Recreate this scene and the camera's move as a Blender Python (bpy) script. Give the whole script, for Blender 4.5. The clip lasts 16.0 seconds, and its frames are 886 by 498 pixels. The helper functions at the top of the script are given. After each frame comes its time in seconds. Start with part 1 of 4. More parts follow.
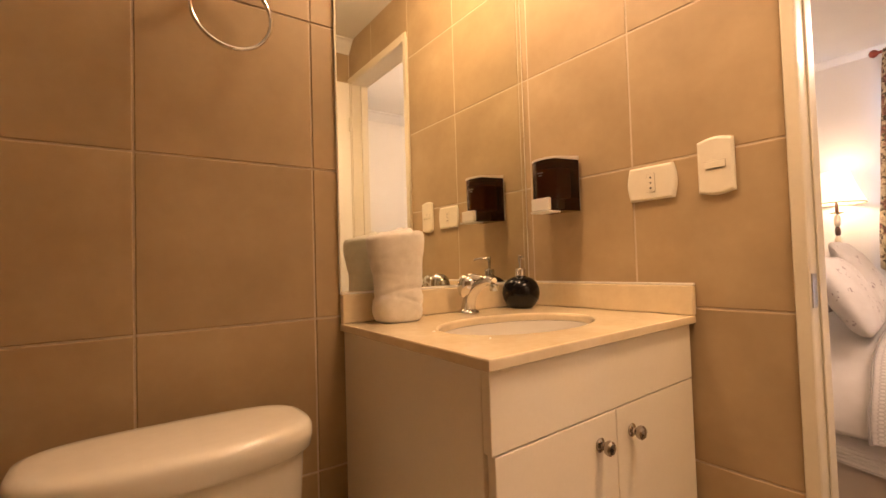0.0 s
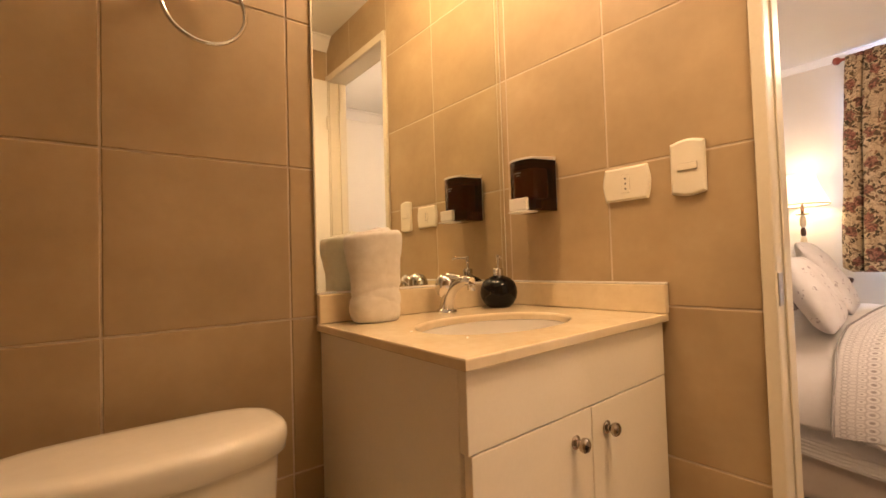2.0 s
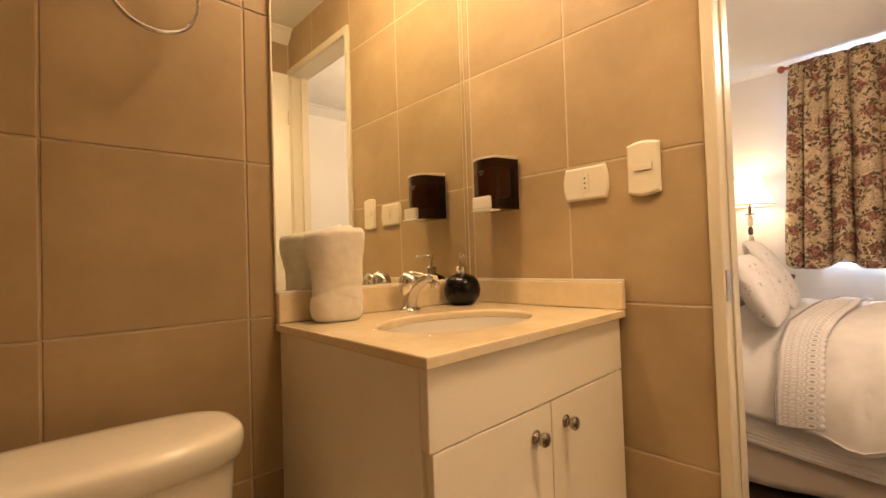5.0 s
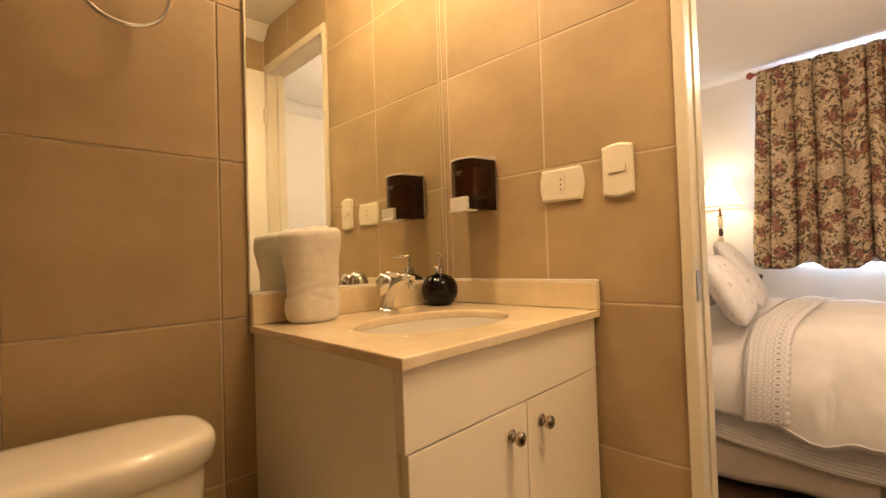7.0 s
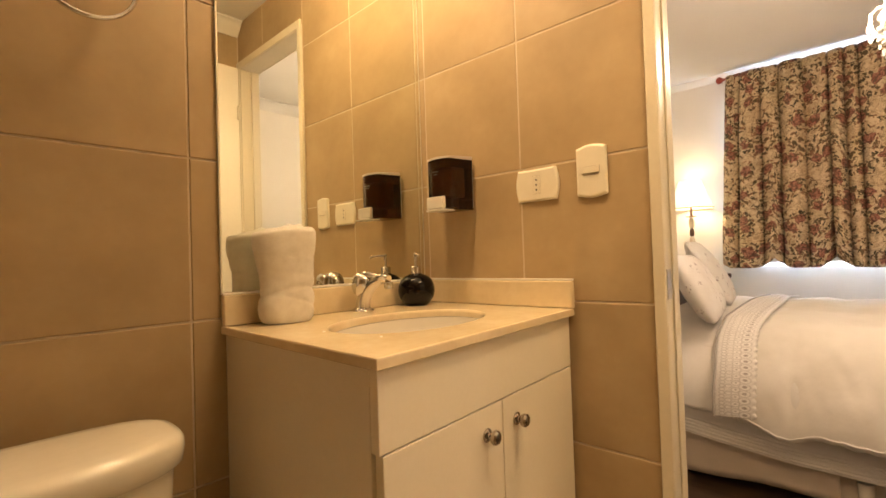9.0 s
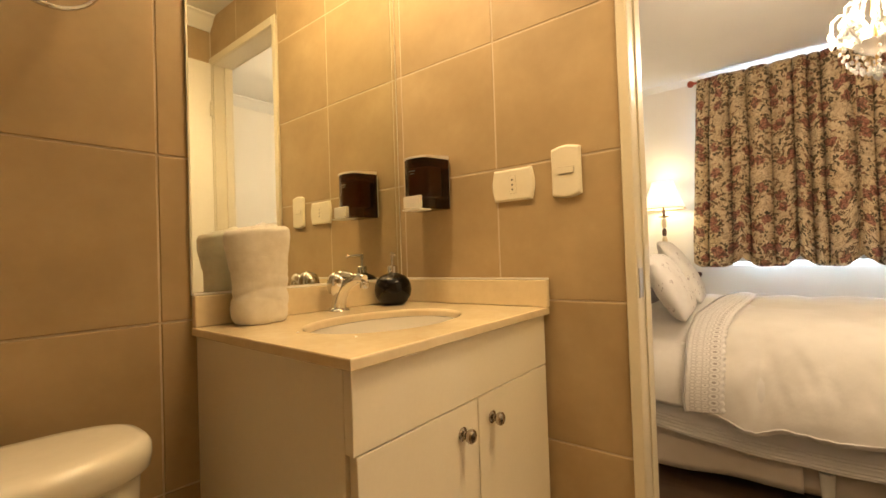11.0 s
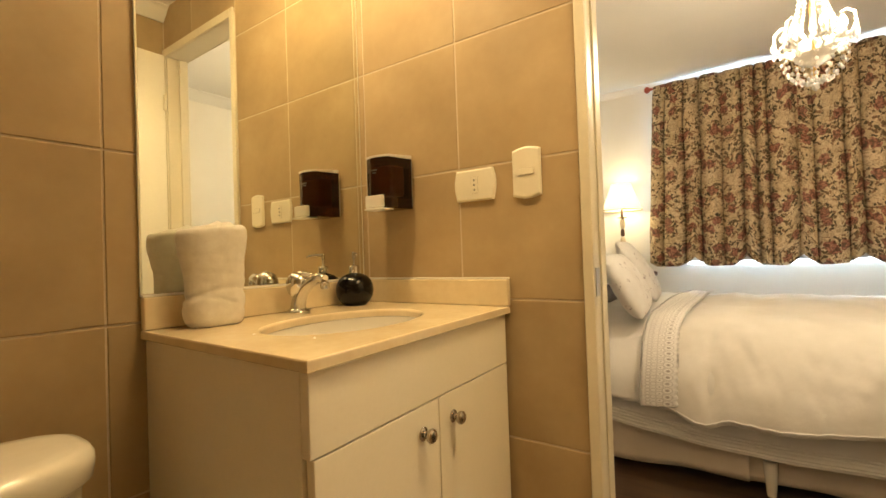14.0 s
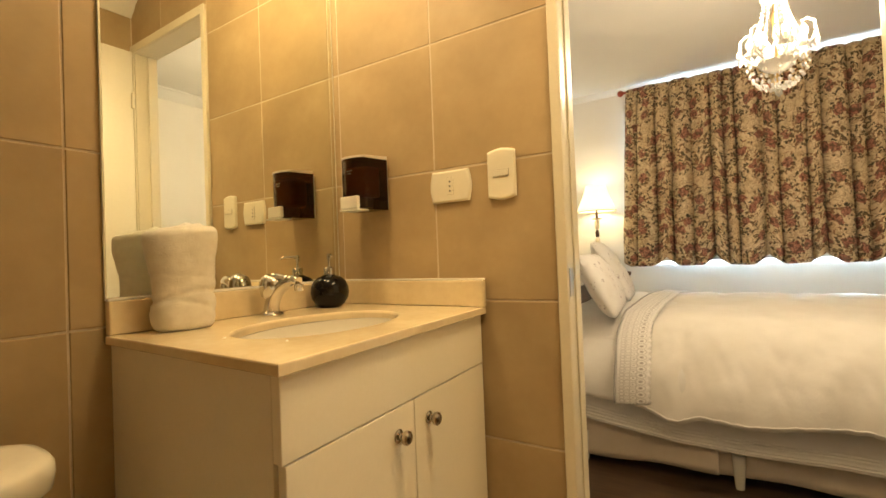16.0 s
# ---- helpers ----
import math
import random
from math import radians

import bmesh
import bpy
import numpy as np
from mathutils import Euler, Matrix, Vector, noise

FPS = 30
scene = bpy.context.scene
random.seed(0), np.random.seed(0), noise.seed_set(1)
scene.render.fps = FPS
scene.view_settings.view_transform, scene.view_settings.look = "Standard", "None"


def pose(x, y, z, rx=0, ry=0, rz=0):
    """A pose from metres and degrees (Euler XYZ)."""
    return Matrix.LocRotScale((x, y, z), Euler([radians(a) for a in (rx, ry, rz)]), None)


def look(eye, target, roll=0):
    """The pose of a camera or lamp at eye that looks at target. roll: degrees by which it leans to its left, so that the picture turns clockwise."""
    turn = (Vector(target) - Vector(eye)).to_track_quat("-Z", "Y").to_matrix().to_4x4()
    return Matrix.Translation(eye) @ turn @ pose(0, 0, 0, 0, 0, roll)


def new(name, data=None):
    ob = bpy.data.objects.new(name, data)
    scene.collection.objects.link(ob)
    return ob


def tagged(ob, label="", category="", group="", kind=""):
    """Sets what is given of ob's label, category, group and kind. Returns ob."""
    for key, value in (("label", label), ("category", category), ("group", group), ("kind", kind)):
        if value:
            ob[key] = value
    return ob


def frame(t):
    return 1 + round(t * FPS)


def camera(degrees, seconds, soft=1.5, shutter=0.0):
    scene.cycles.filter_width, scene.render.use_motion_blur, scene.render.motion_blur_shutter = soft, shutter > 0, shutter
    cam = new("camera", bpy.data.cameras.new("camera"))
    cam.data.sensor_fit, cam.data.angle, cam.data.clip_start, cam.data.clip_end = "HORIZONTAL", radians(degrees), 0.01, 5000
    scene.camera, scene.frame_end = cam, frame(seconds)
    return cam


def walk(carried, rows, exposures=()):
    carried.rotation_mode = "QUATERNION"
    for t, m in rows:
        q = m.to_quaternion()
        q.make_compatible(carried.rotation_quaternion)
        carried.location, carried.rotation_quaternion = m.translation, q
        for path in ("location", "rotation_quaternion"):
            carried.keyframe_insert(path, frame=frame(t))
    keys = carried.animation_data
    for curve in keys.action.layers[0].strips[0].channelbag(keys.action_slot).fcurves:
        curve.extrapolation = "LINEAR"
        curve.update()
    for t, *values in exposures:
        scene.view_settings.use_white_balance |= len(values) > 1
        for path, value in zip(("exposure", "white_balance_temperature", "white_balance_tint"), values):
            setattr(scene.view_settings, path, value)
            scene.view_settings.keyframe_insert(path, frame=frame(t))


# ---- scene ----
# ---- camera ----
cam = camera(87.53, 16.0, soft=1.6)
PATH = [
    (0, pose(-1.0282, -0.9903, 1.0052, 91.900, 1.745, -35.804)),
    (0.5, pose(-1.0272, -0.9904, 1.0051, 91.867, 1.749, -36.431)),
    (1, pose(-1.0263, -0.9905, 1.0051, 91.829, 1.760, -37.121)),
    (1.5, pose(-1.0253, -0.9907, 1.0051, 91.794, 1.764, -37.699)),
    (2, pose(-1.0243, -0.9909, 1.0051, 91.776, 1.785, -38.350)),
    (2.5, pose(-1.0233, -0.9912, 1.0050, 91.750, 1.840, -38.948)),
    (3, pose(-1.0223, -0.9915, 1.0050, 91.706, 1.825, -39.479)),
    (3.5, pose(-1.0213, -0.9918, 1.0050, 91.666, 1.836, -40.077)),
    (4, pose(-1.0203, -0.9922, 1.0049, 91.574, 1.830, -40.850)),
    (6.5, pose(-1.0154, -0.9946, 1.0047, 91.315, 1.869, -44.758)),
    (7, pose(-1.0144, -0.9952, 1.0046, 91.353, 1.829, -45.186)),
    (7.5, pose(-1.0134, -0.9959, 1.0046, 91.352, 1.849, -45.695)),
    (8, pose(-1.0125, -0.9966, 1.0045, 91.337, 1.832, -46.335)),
    (8.5, pose(-1.0115, -0.9973, 1.0044, 91.299, 1.861, -47.014)),
    (9, pose(-1.0105, -0.9981, 1.0044, 91.234, 1.896, -47.844)),
    (11.5, pose(-1.0056, -1.0025, 1.0040, 91.028, 1.955, -51.101)),
    (12, pose(-1.0047, -1.0035, 1.0039, 90.980, 1.965, -51.716)),
    (12.5, pose(-1.0037, -1.0046, 1.0038, 90.981, 1.955, -52.295)),
    (13, pose(-1.0027, -1.0057, 1.0037, 90.985, 1.957, -53.112)),
    (13.5, pose(-1.0018, -1.0068, 1.0036, 90.962, 1.970, -53.854)),
    (14, pose(-1.0008, -1.0080, 1.0035, 90.921, 1.981, -54.741)),
    (14.5, pose(-0.9998, -1.0092, 1.0034, 90.914, 2.099, -55.573)),
    (15, pose(-0.9989, -1.0105, 1.0033, 90.934, 2.131, -56.310)),
    (15.5, pose(-0.9979, -1.0117, 1.0032, 90.953, 2.179, -56.843)),
    (16, pose(-0.9969, -1.0131, 1.0031, 90.967, 2.230, -57.411)),
]
EXPOSURES = [(0.0, 0.0, 6500, 23.0), (2.0, 0.0, 6500, 18.0), (4.0, 0.0, 6500, 13.0), (8.0, 0.0, 6500, 9.0), (12.0, 0.0, 6500, -3.0), (16.0, 0.0, 6500, -7.0)]
walk(cam, PATH, EXPOSURES)

# ---- light ----
world = bpy.data.worlds.new("world")
scene.world = world
world.use_nodes = True
wn = world.node_tree
sky = wn.nodes.new("ShaderNodeTexSky")
sky.sky_type = "NISHITA"
sky.sun_disc = False
sky.sun_elevation, sky.sun_rotation = radians(40), radians(60)
wn.links.new(sky.outputs[0], wn.nodes["Background"].inputs[0])
wn.nodes["Background"].inputs[1].default_value = 0.12

LAMP_W, VANITY_W, CHAND_W, TABLE_W, WINDOW_W = 66.0, 20.0, 42.0, 2.4, 140.0
WARM = (1.0, 0.675, 0.37)


def point_lamp(name, place, watts, colour, radius):
    data = bpy.data.lights.new(name, "POINT")
    data.energy, data.color, data.shadow_soft_size = watts, colour, radius
    ob = new(name, data)
    ob.location = place
    return ob


def area_lamp(name, m, watts, colour, sx, sy):
    data = bpy.data.lights.new(name, "AREA")
    data.shape, data.size, data.size_y = "RECTANGLE", sx, sy
    data.energy, data.color = watts, colour
    ob = new(name, data)
    ob.matrix_world = m
    return ob


sun_data = bpy.data.lights.new("sun", "SUN")
sun_data.energy, sun_data.angle, sun_data.color = 1.0, radians(10), (1.0, 0.96, 0.9)
sun = new("sun", sun_data)
sun.matrix_world = look((10, -4, 9), (3, -1, 1))
spot = bpy.data.lights.new("bathroom_lamp_light", "SPOT")
spot.energy, spot.color, spot.shadow_soft_size, spot.spot_size, spot.spot_blend = LAMP_W, WARM, 0.20, radians(108), 1.0
new("bathroom_lamp_light", spot).location = (-0.30, -0.98, 2.15)
point_lamp("vanity_lamp_light", (-0.42, -0.19, 2.00), VANITY_W, WARM, 0.06)
area_lamp("window_light", look((3.015, -1.3, 1.52), (0, -1.3, 1.40)), WINDOW_W, (0.68, 0.76, 1.0), 1.66, 1.24)


# ---- materials ----
class Nodes:
    """Short names for building a node material."""

    def __init__(self, name):
        self.m = bpy.data.materials.new(name)
        self.m.use_nodes = True
        self.t = self.m.node_tree
        self.b = self.t.nodes["Principled BSDF"]
        self.co = self.n("ShaderNodeTexCoord").outputs["Object"]

    def n(self, kind):
        return self.t.nodes.new(kind)

    def link(self, a, b):
        self.t.links.new(a, b)

    def noise(self, scale, detail=4, rough=0.55, vec=None):
        q = self.n("ShaderNodeTexNoise")
        q.inputs["Scale"].default_value = scale
        q.inputs["Detail"].default_value = detail
        q.inputs["Roughness"].default_value = rough
        self.link(vec or self.co, q.inputs["Vector"])
        return q.outputs["Fac"]

    def voronoi(self, scale, vec=None, feature="F1", dims="3D"):
        q = self.n("ShaderNodeTexVoronoi")
        q.voronoi_dimensions = dims
        q.feature = feature
        q.inputs["Scale"].default_value = scale
        self.link(vec or self.co, q.inputs["Vector"])
        return q

    def ramp(self, fac, stops):
        q = self.n("ShaderNodeValToRGB")
        el = q.color_ramp.elements
        while len(el) < len(stops):
            el.new(0.5)
        for e, (p, c) in zip(el, stops):
            e.position = p
            e.color = (*c, 1) if len(c) == 3 else c
        self.link(fac, q.inputs[0])
        return q.outputs[0]

    def math(self, op, a, b=None, c=None):
        q = self.n("ShaderNodeMath")
        q.operation = op
        for i, v in enumerate((a, b, c)):
            if v is None:
                continue
            if isinstance(v, (int, float)):
                q.inputs[i].default_value = v
            else:
                self.link(v, q.inputs[i])
        return q.outputs[0]

    def mix(self, fac, a, b, blend="MIX"):
        q = self.n("ShaderNodeMix")
        q.data_type, q.blend_type = "RGBA", blend
        for sock, v in ((q.inputs[0], fac), (q.inputs[6], a), (q.inputs[7], b)):
            if isinstance(v, (int, float)):
                sock.default_value = v
            elif isinstance(v, tuple):
                sock.default_value = (*v, 1)
            else:
                self.link(v, sock)
        return q.outputs[2]

    def bump(self, height, strength, distance=0.002):
        q = self.n("ShaderNodeBump")
        q.inputs["Strength"].default_value = strength
        q.inputs["Distance"].default_value = distance
        self.link(height, q.inputs["Height"])
        self.link(q.outputs[0], self.b.inputs["Normal"])

    def set(self, **kw):
        for k, v in kw.items():
            s = self.b.inputs[k.replace("_", " ")]
            if isinstance(v, (int, float)):
                s.default_value = v
            elif isinstance(v, tuple):
                s.default_value = (*v, 1)
            else:
                self.link(v, s)
        return self


def surface(name, dark, light, rough, scale=6.0, fine=60.0, bump=0.15, dist=0.001, metallic=0.0):
    """Two-scale mottled paint, ceramic, cloth or wood."""
    k = Nodes(name)
    big, small = k.noise(scale, 3), k.noise(fine, 5)
    fac = k.math("ADD", k.math("MULTIPLY", big, 0.65), k.math("MULTIPLY", small, 0.35))
    col = k.ramp(fac, [(0.3, dark), (0.7, light)])
    r = k.math("ADD", k.math("MULTIPLY", small, 0.12), rough - 0.06)
    k.set(Base_Color=col, Roughness=r, Metallic=metallic)
    if bump:
        k.bump(small, bump, dist)
    return k.m


def tile_material():
    k = Nodes("tan_ceramic_tile")
    info = k.n("ShaderNodeObjectInfo")
    shift = k.n("ShaderNodeVectorMath")
    shift.operation = "ADD"
    k.link(k.co, shift.inputs[0])
    grow = k.n("ShaderNodeVectorMath")
    grow.operation = "SCALE"
    k.link(info.outputs["Location"], grow.inputs[0])
    grow.inputs[3].default_value = 3.7
    k.link(grow.outputs[0], shift.inputs[1])
    v = shift.outputs[0]
    cloud, grain, speck = k.noise(5, 4, 0.6, v), k.noise(55, 4, 0.6, v), k.noise(260, 2, 0.5, v)
    col = k.ramp(cloud, [(0.25, (0.36, 0.262, 0.145)), (0.55, (0.435, 0.325, 0.187)), (0.8, (0.495, 0.380, 0.228))])
    col = k.mix(k.math("MULTIPLY", grain, 0.22), col, (0.30, 0.212, 0.115))
    tone = k.math("ADD", k.math("MULTIPLY", info.outputs["Random"], 0.10), 0.95)
    grey = k.n("ShaderNodeCombineColor")
    for i in range(3):
        k.link(tone, grey.inputs[i])
    col = k.mix(1.0, col, grey.outputs[0], "MULTIPLY")
    k.set(Base_Color=col, Roughness=k.math("ADD", k.math("MULTIPLY", grain, 0.2), 0.44), Specular_IOR_Level=0.35)
    k.bump(k.math("ADD", cloud, k.math("MULTIPLY", speck, 0.25)), 0.12, 0.002)
    return k.m


def curtain_material():
    k = Nodes("floral_tapestry_cloth")
    uv = k.n("ShaderNodeUVMap")
    v0 = uv.outputs[0]
    wob = k.n("ShaderNodeTexNoise")
    wob.inputs["Scale"].default_value = 26
    k.link(v0, wob.inputs["Vector"])
    sub = k.n("ShaderNodeVectorMath")
    sub.operation = "SUBTRACT"
    k.link(wob.outputs["Color"], sub.inputs[0])
    sub.inputs[1].default_value = (0.5, 0.5, 0.5)
    sc = k.n("ShaderNodeVectorMath")
    sc.operation = "SCALE"
    k.link(sub.outputs[0], sc.inputs[0])
    sc.inputs[3].default_value = 0.065
    add = k.n("ShaderNodeVectorMath")
    k.link(v0, add.inputs[0])
    k.link(sc.outputs[0], add.inputs[1])
    v = add.outputs[0]

    def pick(vor, channel, limit):
        sep = k.n("ShaderNodeSeparateColor")
        k.link(vor.outputs["Color"], sep.inputs[0])
        return k.math("GREATER_THAN", sep.outputs[channel], limit)

    weave = k.noise(420, 2, 0.5, v0)
    ground = k.ramp(k.noise(7, 3, 0.5, v0), [(0.3, (0.56, 0.43, 0.26)), (0.7, (0.68, 0.54, 0.35))])
    # leaves in dark green and brown
    leaf = k.voronoi(50, v, dims="2D")
    spray = k.voronoi(9.5, v, dims="2D")
    gather = k.math("LESS_THAN", spray.outputs["Distance"], 0.62)
    leaf_on = k.math("MULTIPLY", k.math("LESS_THAN", leaf.outputs["Distance"], 0.46), pick(leaf, 0, 0.30))
    leaf_on = k.math("MULTIPLY", leaf_on, k.math("ADD", k.math("MULTIPLY", gather, 0.9), 0.1))
    sepl = k.n("ShaderNodeSeparateColor")
    k.link(leaf.outputs["Color"], sepl.inputs[0])
    leaf_col = k.ramp(sepl.outputs[1], [(0.0, (0.030, 0.027, 0.016)), (0.5, (0.10, 0.072, 0.034)), (1.0, (0.25, 0.13, 0.07))])
    twig = k.voronoi(78, v, dims="2D")
    twig_on = k.math("MULTIPLY", k.math("LESS_THAN", twig.outputs["Distance"], 0.40), pick(twig, 2, 0.52))
    ground = k.mix(k.math("MULTIPLY", twig_on, 0.5), ground, (0.20, 0.125, 0.06))
    col = k.mix(leaf_on, ground, leaf_col)
    mott = k.ramp(k.noise(38, 4, 0.6, v), [(0.46, (0, 0, 0)), (0.56, (1, 1, 1))])
    col = k.mix(k.math("MULTIPLY", mott, 0.22), col, (0.20, 0.12, 0.06))
    # roses with petals
    rose = k.voronoi(9.5, v, dims="2D")
    rose_on = k.math("MULTIPLY", k.math("LESS_THAN", rose.outputs["Distance"], 0.30), pick(rose, 0, 0.32))
    petal = k.voronoi(62, v, dims="2D")
    rose_col = k.ramp(petal.outputs["Distance"], [(0.05, (0.42, 0.20, 0.14)), (0.35, (0.26, 0.085, 0.058)), (0.62, (0.075, 0.026, 0.018))])
    col = k.mix(k.math("MULTIPLY", rose_on, 0.88), col, rose_col)
    # thin stems
    stem = k.voronoi(12, v, "DISTANCE_TO_EDGE", "2D")
    stem_on = k.math("LESS_THAN", stem.outputs["Distance"], 0.03)
    col = k.mix(k.math("MULTIPLY", stem_on, 0.35), col, (0.09, 0.065, 0.04))
    col = k.mix(k.math("MULTIPLY", weave, 0.16), col, (0.12, 0.085, 0.05))
    k.set(Base_Color=col, Roughness=0.85)
    k.bump(weave, 0.3, 0.001)
    tr = k.n("ShaderNodeBsdfTranslucent")
    k.link(col, tr.inputs[0])
    mx = k.n("ShaderNodeMixShader")
    mx.inputs[0].default_value = 0.06
    k.link(k.b.outputs[0], mx.inputs[1])
    k.link(tr.outputs[0], mx.inputs[2])
    k.link(mx.outputs[0], k.t.nodes["Material Output"].inputs[0])
    return k.m


def lace_material():
    k = Nodes("white_eyelet_embroidery")
    uv = k.n("ShaderNodeUVMap").outputs[0]
    sep = k.n("ShaderNodeSeparateXYZ")
    k.link(uv, sep.inputs[0])
    u, v = sep.outputs[0], sep.outputs[1]

    def eyelets(centre, period, shift):
        dv = k.math("SUBTRACT", k.math("MODULO", k.math("ADD", v, shift), period), period / 2)
        du = k.math("SUBTRACT", u, centre)
        return k.math("SQRT", k.math("ADD", k.math("MULTIPLY", du, du), k.math("MULTIPLY", dv, dv)))

    d = k.math("MINIMUM", eyelets(0.112, 0.046, 0.0), k.math("ADD", eyelets(0.080, 0.046, 0.023), 0.005))
    d = k.math("MINIMUM", d, k.math("MINIMUM", k.math("ADD", eyelets(0.054, 0.046, 0.0), 0.0085), k.math("ADD", eyelets(0.030, 0.023, 0.0115), 0.0105)))
    ring = k.ramp(k.math("MULTIPLY", d, 28.0), [(0.20, (0.40, 0.36, 0.33)), (0.30, (0.82, 0.79, 0.75)), (0.48, (0.82, 0.79, 0.75)), (0.58, (0.54, 0.50, 0.47)), (0.68, (0.78, 0.75, 0.71))])
    stitch = k.noise(70, 5, 0.65, uv)
    petals = k.voronoi(55, uv, dims="2D")
    k.set(Base_Color=k.mix(k.math("MULTIPLY", k.math("LESS_THAN", petals.outputs["Distance"], 0.33), 0.35), ring, (0.64, 0.60, 0.58)), Roughness=0.9)
    k.bump(k.math("ADD", stitch, k.math("MULTIPLY", d, 6.0)), 0.6, 0.004)
    return k.m


def pillow_material():
    k = Nodes("white_cotton_with_small_flowers")
    spots = k.voronoi(21)
    sep = k.n("ShaderNodeSeparateColor")
    k.link(spots.outputs["Color"], sep.inputs[0])
    on = k.math("MULTIPLY", k.math("LESS_THAN", spots.outputs["Distance"], 0.30), k.math("GREATER_THAN", sep.outputs[0], 0.25))
    petals = k.math("LESS_THAN", k.voronoi(80).outputs["Distance"], 0.42)
    cloth = k.ramp(k.noise(9), [(0.3, (0.70, 0.67, 0.63)), (0.7, (0.80, 0.78, 0.75))])
    col = k.mix(k.math("MULTIPLY", k.math("MULTIPLY", on, petals), 0.85), cloth, (0.34, 0.28, 0.28))
    k.set(Base_Color=col, Roughness=0.9)
    k.bump(k.noise(14, 5), 0.5, 0.012)
    return k.m


def towel_material():
    k = Nodes("white_terry_cloth")
    pile, fold = k.noise(320, 3, 0.75), k.noise(45, 5, 0.65)
    k.set(Base_Color=k.ramp(fold, [(0.3, (0.78, 0.74, 0.67)), (0.7, (0.88, 0.85, 0.79))]), Roughness=0.95, Sheen_Weight=0.3)
    k.bump(k.math("ADD", pile, k.math("MULTIPLY", fold, 0.25)), 0.8, 0.003)
    return k.m


def cloth_material(name, dark, light, crease=0.5):
    k = Nodes(name)
    wr, wv = k.noise(6, 5, 0.5), k.noise(500, 2)
    k.set(Base_Color=k.ramp(wr, [(0.3, dark), (0.7, light)]), Roughness=0.88, Sheen_Weight=0.15)
    k.bump(k.math("ADD", wr, k.math("MULTIPLY", wv, 0.03)), crease, 0.02)
    return k.m


def wood_material(name, dark, light, rough):
    k = Nodes(name)
    mp = k.n("ShaderNodeMapping")
    mp.inputs["Scale"].default_value = (14, 1.2, 14)
    k.link(k.co, mp.inputs[0])
    g = k.noise(4, 6, 0.65, mp.outputs[0])
    k.set(Base_Color=k.ramp(g, [(0.3, dark), (0.7, light)]), Roughness=rough)
    k.bump(g, 0.2, 0.001)
    return k.m


def metal_material(name, colour, rough):
    k = Nodes(name)
    k.set(Base_Color=colour, Metallic=1.0, Roughness=k.math("ADD", k.math("MULTIPLY", k.noise(40), 0.06), rough))
    return k.m


def glow_material(name, colour, strength, base=(0.9, 0.85, 0.75)):
    k = Nodes(name)
    k.set(Base_Color=base, Roughness=0.4, Emission_Color=colour, Emission_Strength=strength)
    return k.m


def glass_material(name, colour, rough, ior=1.45):
    k = Nodes(name)
    k.set(Base_Color=colour, Roughness=rough, IOR=ior, Transmission_Weight=1.0)
    return k.m


M_TILE = tile_material()
M_GROUT = surface("pale_grout", (0.52, 0.43, 0.31), (0.66, 0.56, 0.42), 0.85, 9, 120, 0.3)
M_PAINT = surface("cream_wall_paint", (0.74, 0.70, 0.63), (0.80, 0.77, 0.71), 0.75, 3, 160, 0.1)
M_CEIL = surface("white_ceiling_paint", (0.70, 0.68, 0.64), (0.76, 0.74, 0.70), 0.8, 2, 180, 0.12)
M_TRIM = surface("cream_gloss_trim", (0.66, 0.60, 0.47), (0.73, 0.67, 0.54), 0.35, 4, 90, 0.05)
M_DOOR = surface("cream_door_paint", (0.74, 0.70, 0.60), (0.80, 0.76, 0.67), 0.4, 3, 90, 0.05)
M_MELAMINE = surface("white_melamine", (0.80, 0.745, 0.62), (0.86, 0.805, 0.69), 0.42, 3, 140, 0.04)
M_MARBLE = surface("cream_cultured_marble", (0.67, 0.545, 0.35), (0.80, 0.685, 0.485), 0.10, 9, 55, 0.03)
M_BASIN = surface("white_basin_porcelain", (0.72, 0.68, 0.62), (0.76, 0.73, 0.67), 0.12, 3, 60, 0.0)
M_PORCELAIN = surface("ivory_porcelain", (0.70, 0.66, 0.57), (0.76, 0.72, 0.64), 0.14, 2, 50, 0.0)
M_CHROME = metal_material("polished_chrome", (0.64, 0.635, 0.63), 0.03)
M_STEEL = metal_material("brushed_steel", (0.55, 0.52, 0.48), 0.28)
M_KNOB = metal_material("polished_nickel", (0.42, 0.37, 0.32), 0.10)
M_BRASS = metal_material("tarnished_brass", (0.45, 0.30, 0.13), 0.3)
M_MIRROR = metal_material("mirror_silver", (0.90, 0.915, 0.83), 0.0)
M_MIRROR.node_tree.nodes["Principled BSDF"].inputs["Roughness"].links and M_MIRROR.node_tree.links.remove(
    M_MIRROR.node_tree.nodes["Principled BSDF"].inputs["Roughness"].links[0])
M_MIRROR.node_tree.nodes["Principled BSDF"].inputs["Roughness"].default_value = 0.0
M_GLASS_EDGE = surface("pale_glass_edge", (0.80, 0.77, 0.64), (0.87, 0.84, 0.72), 0.2, 8, 60, 0.0)
M_PLASTIC = surface("ivory_switch_plastic", (0.78, 0.73, 0.60), (0.83, 0.78, 0.66), 0.3, 6, 90, 0.0)
M_WHITE_PLASTIC = surface("white_plastic", (0.74, 0.71, 0.66), (0.80, 0.77, 0.72), 0.35, 6, 90, 0.0)
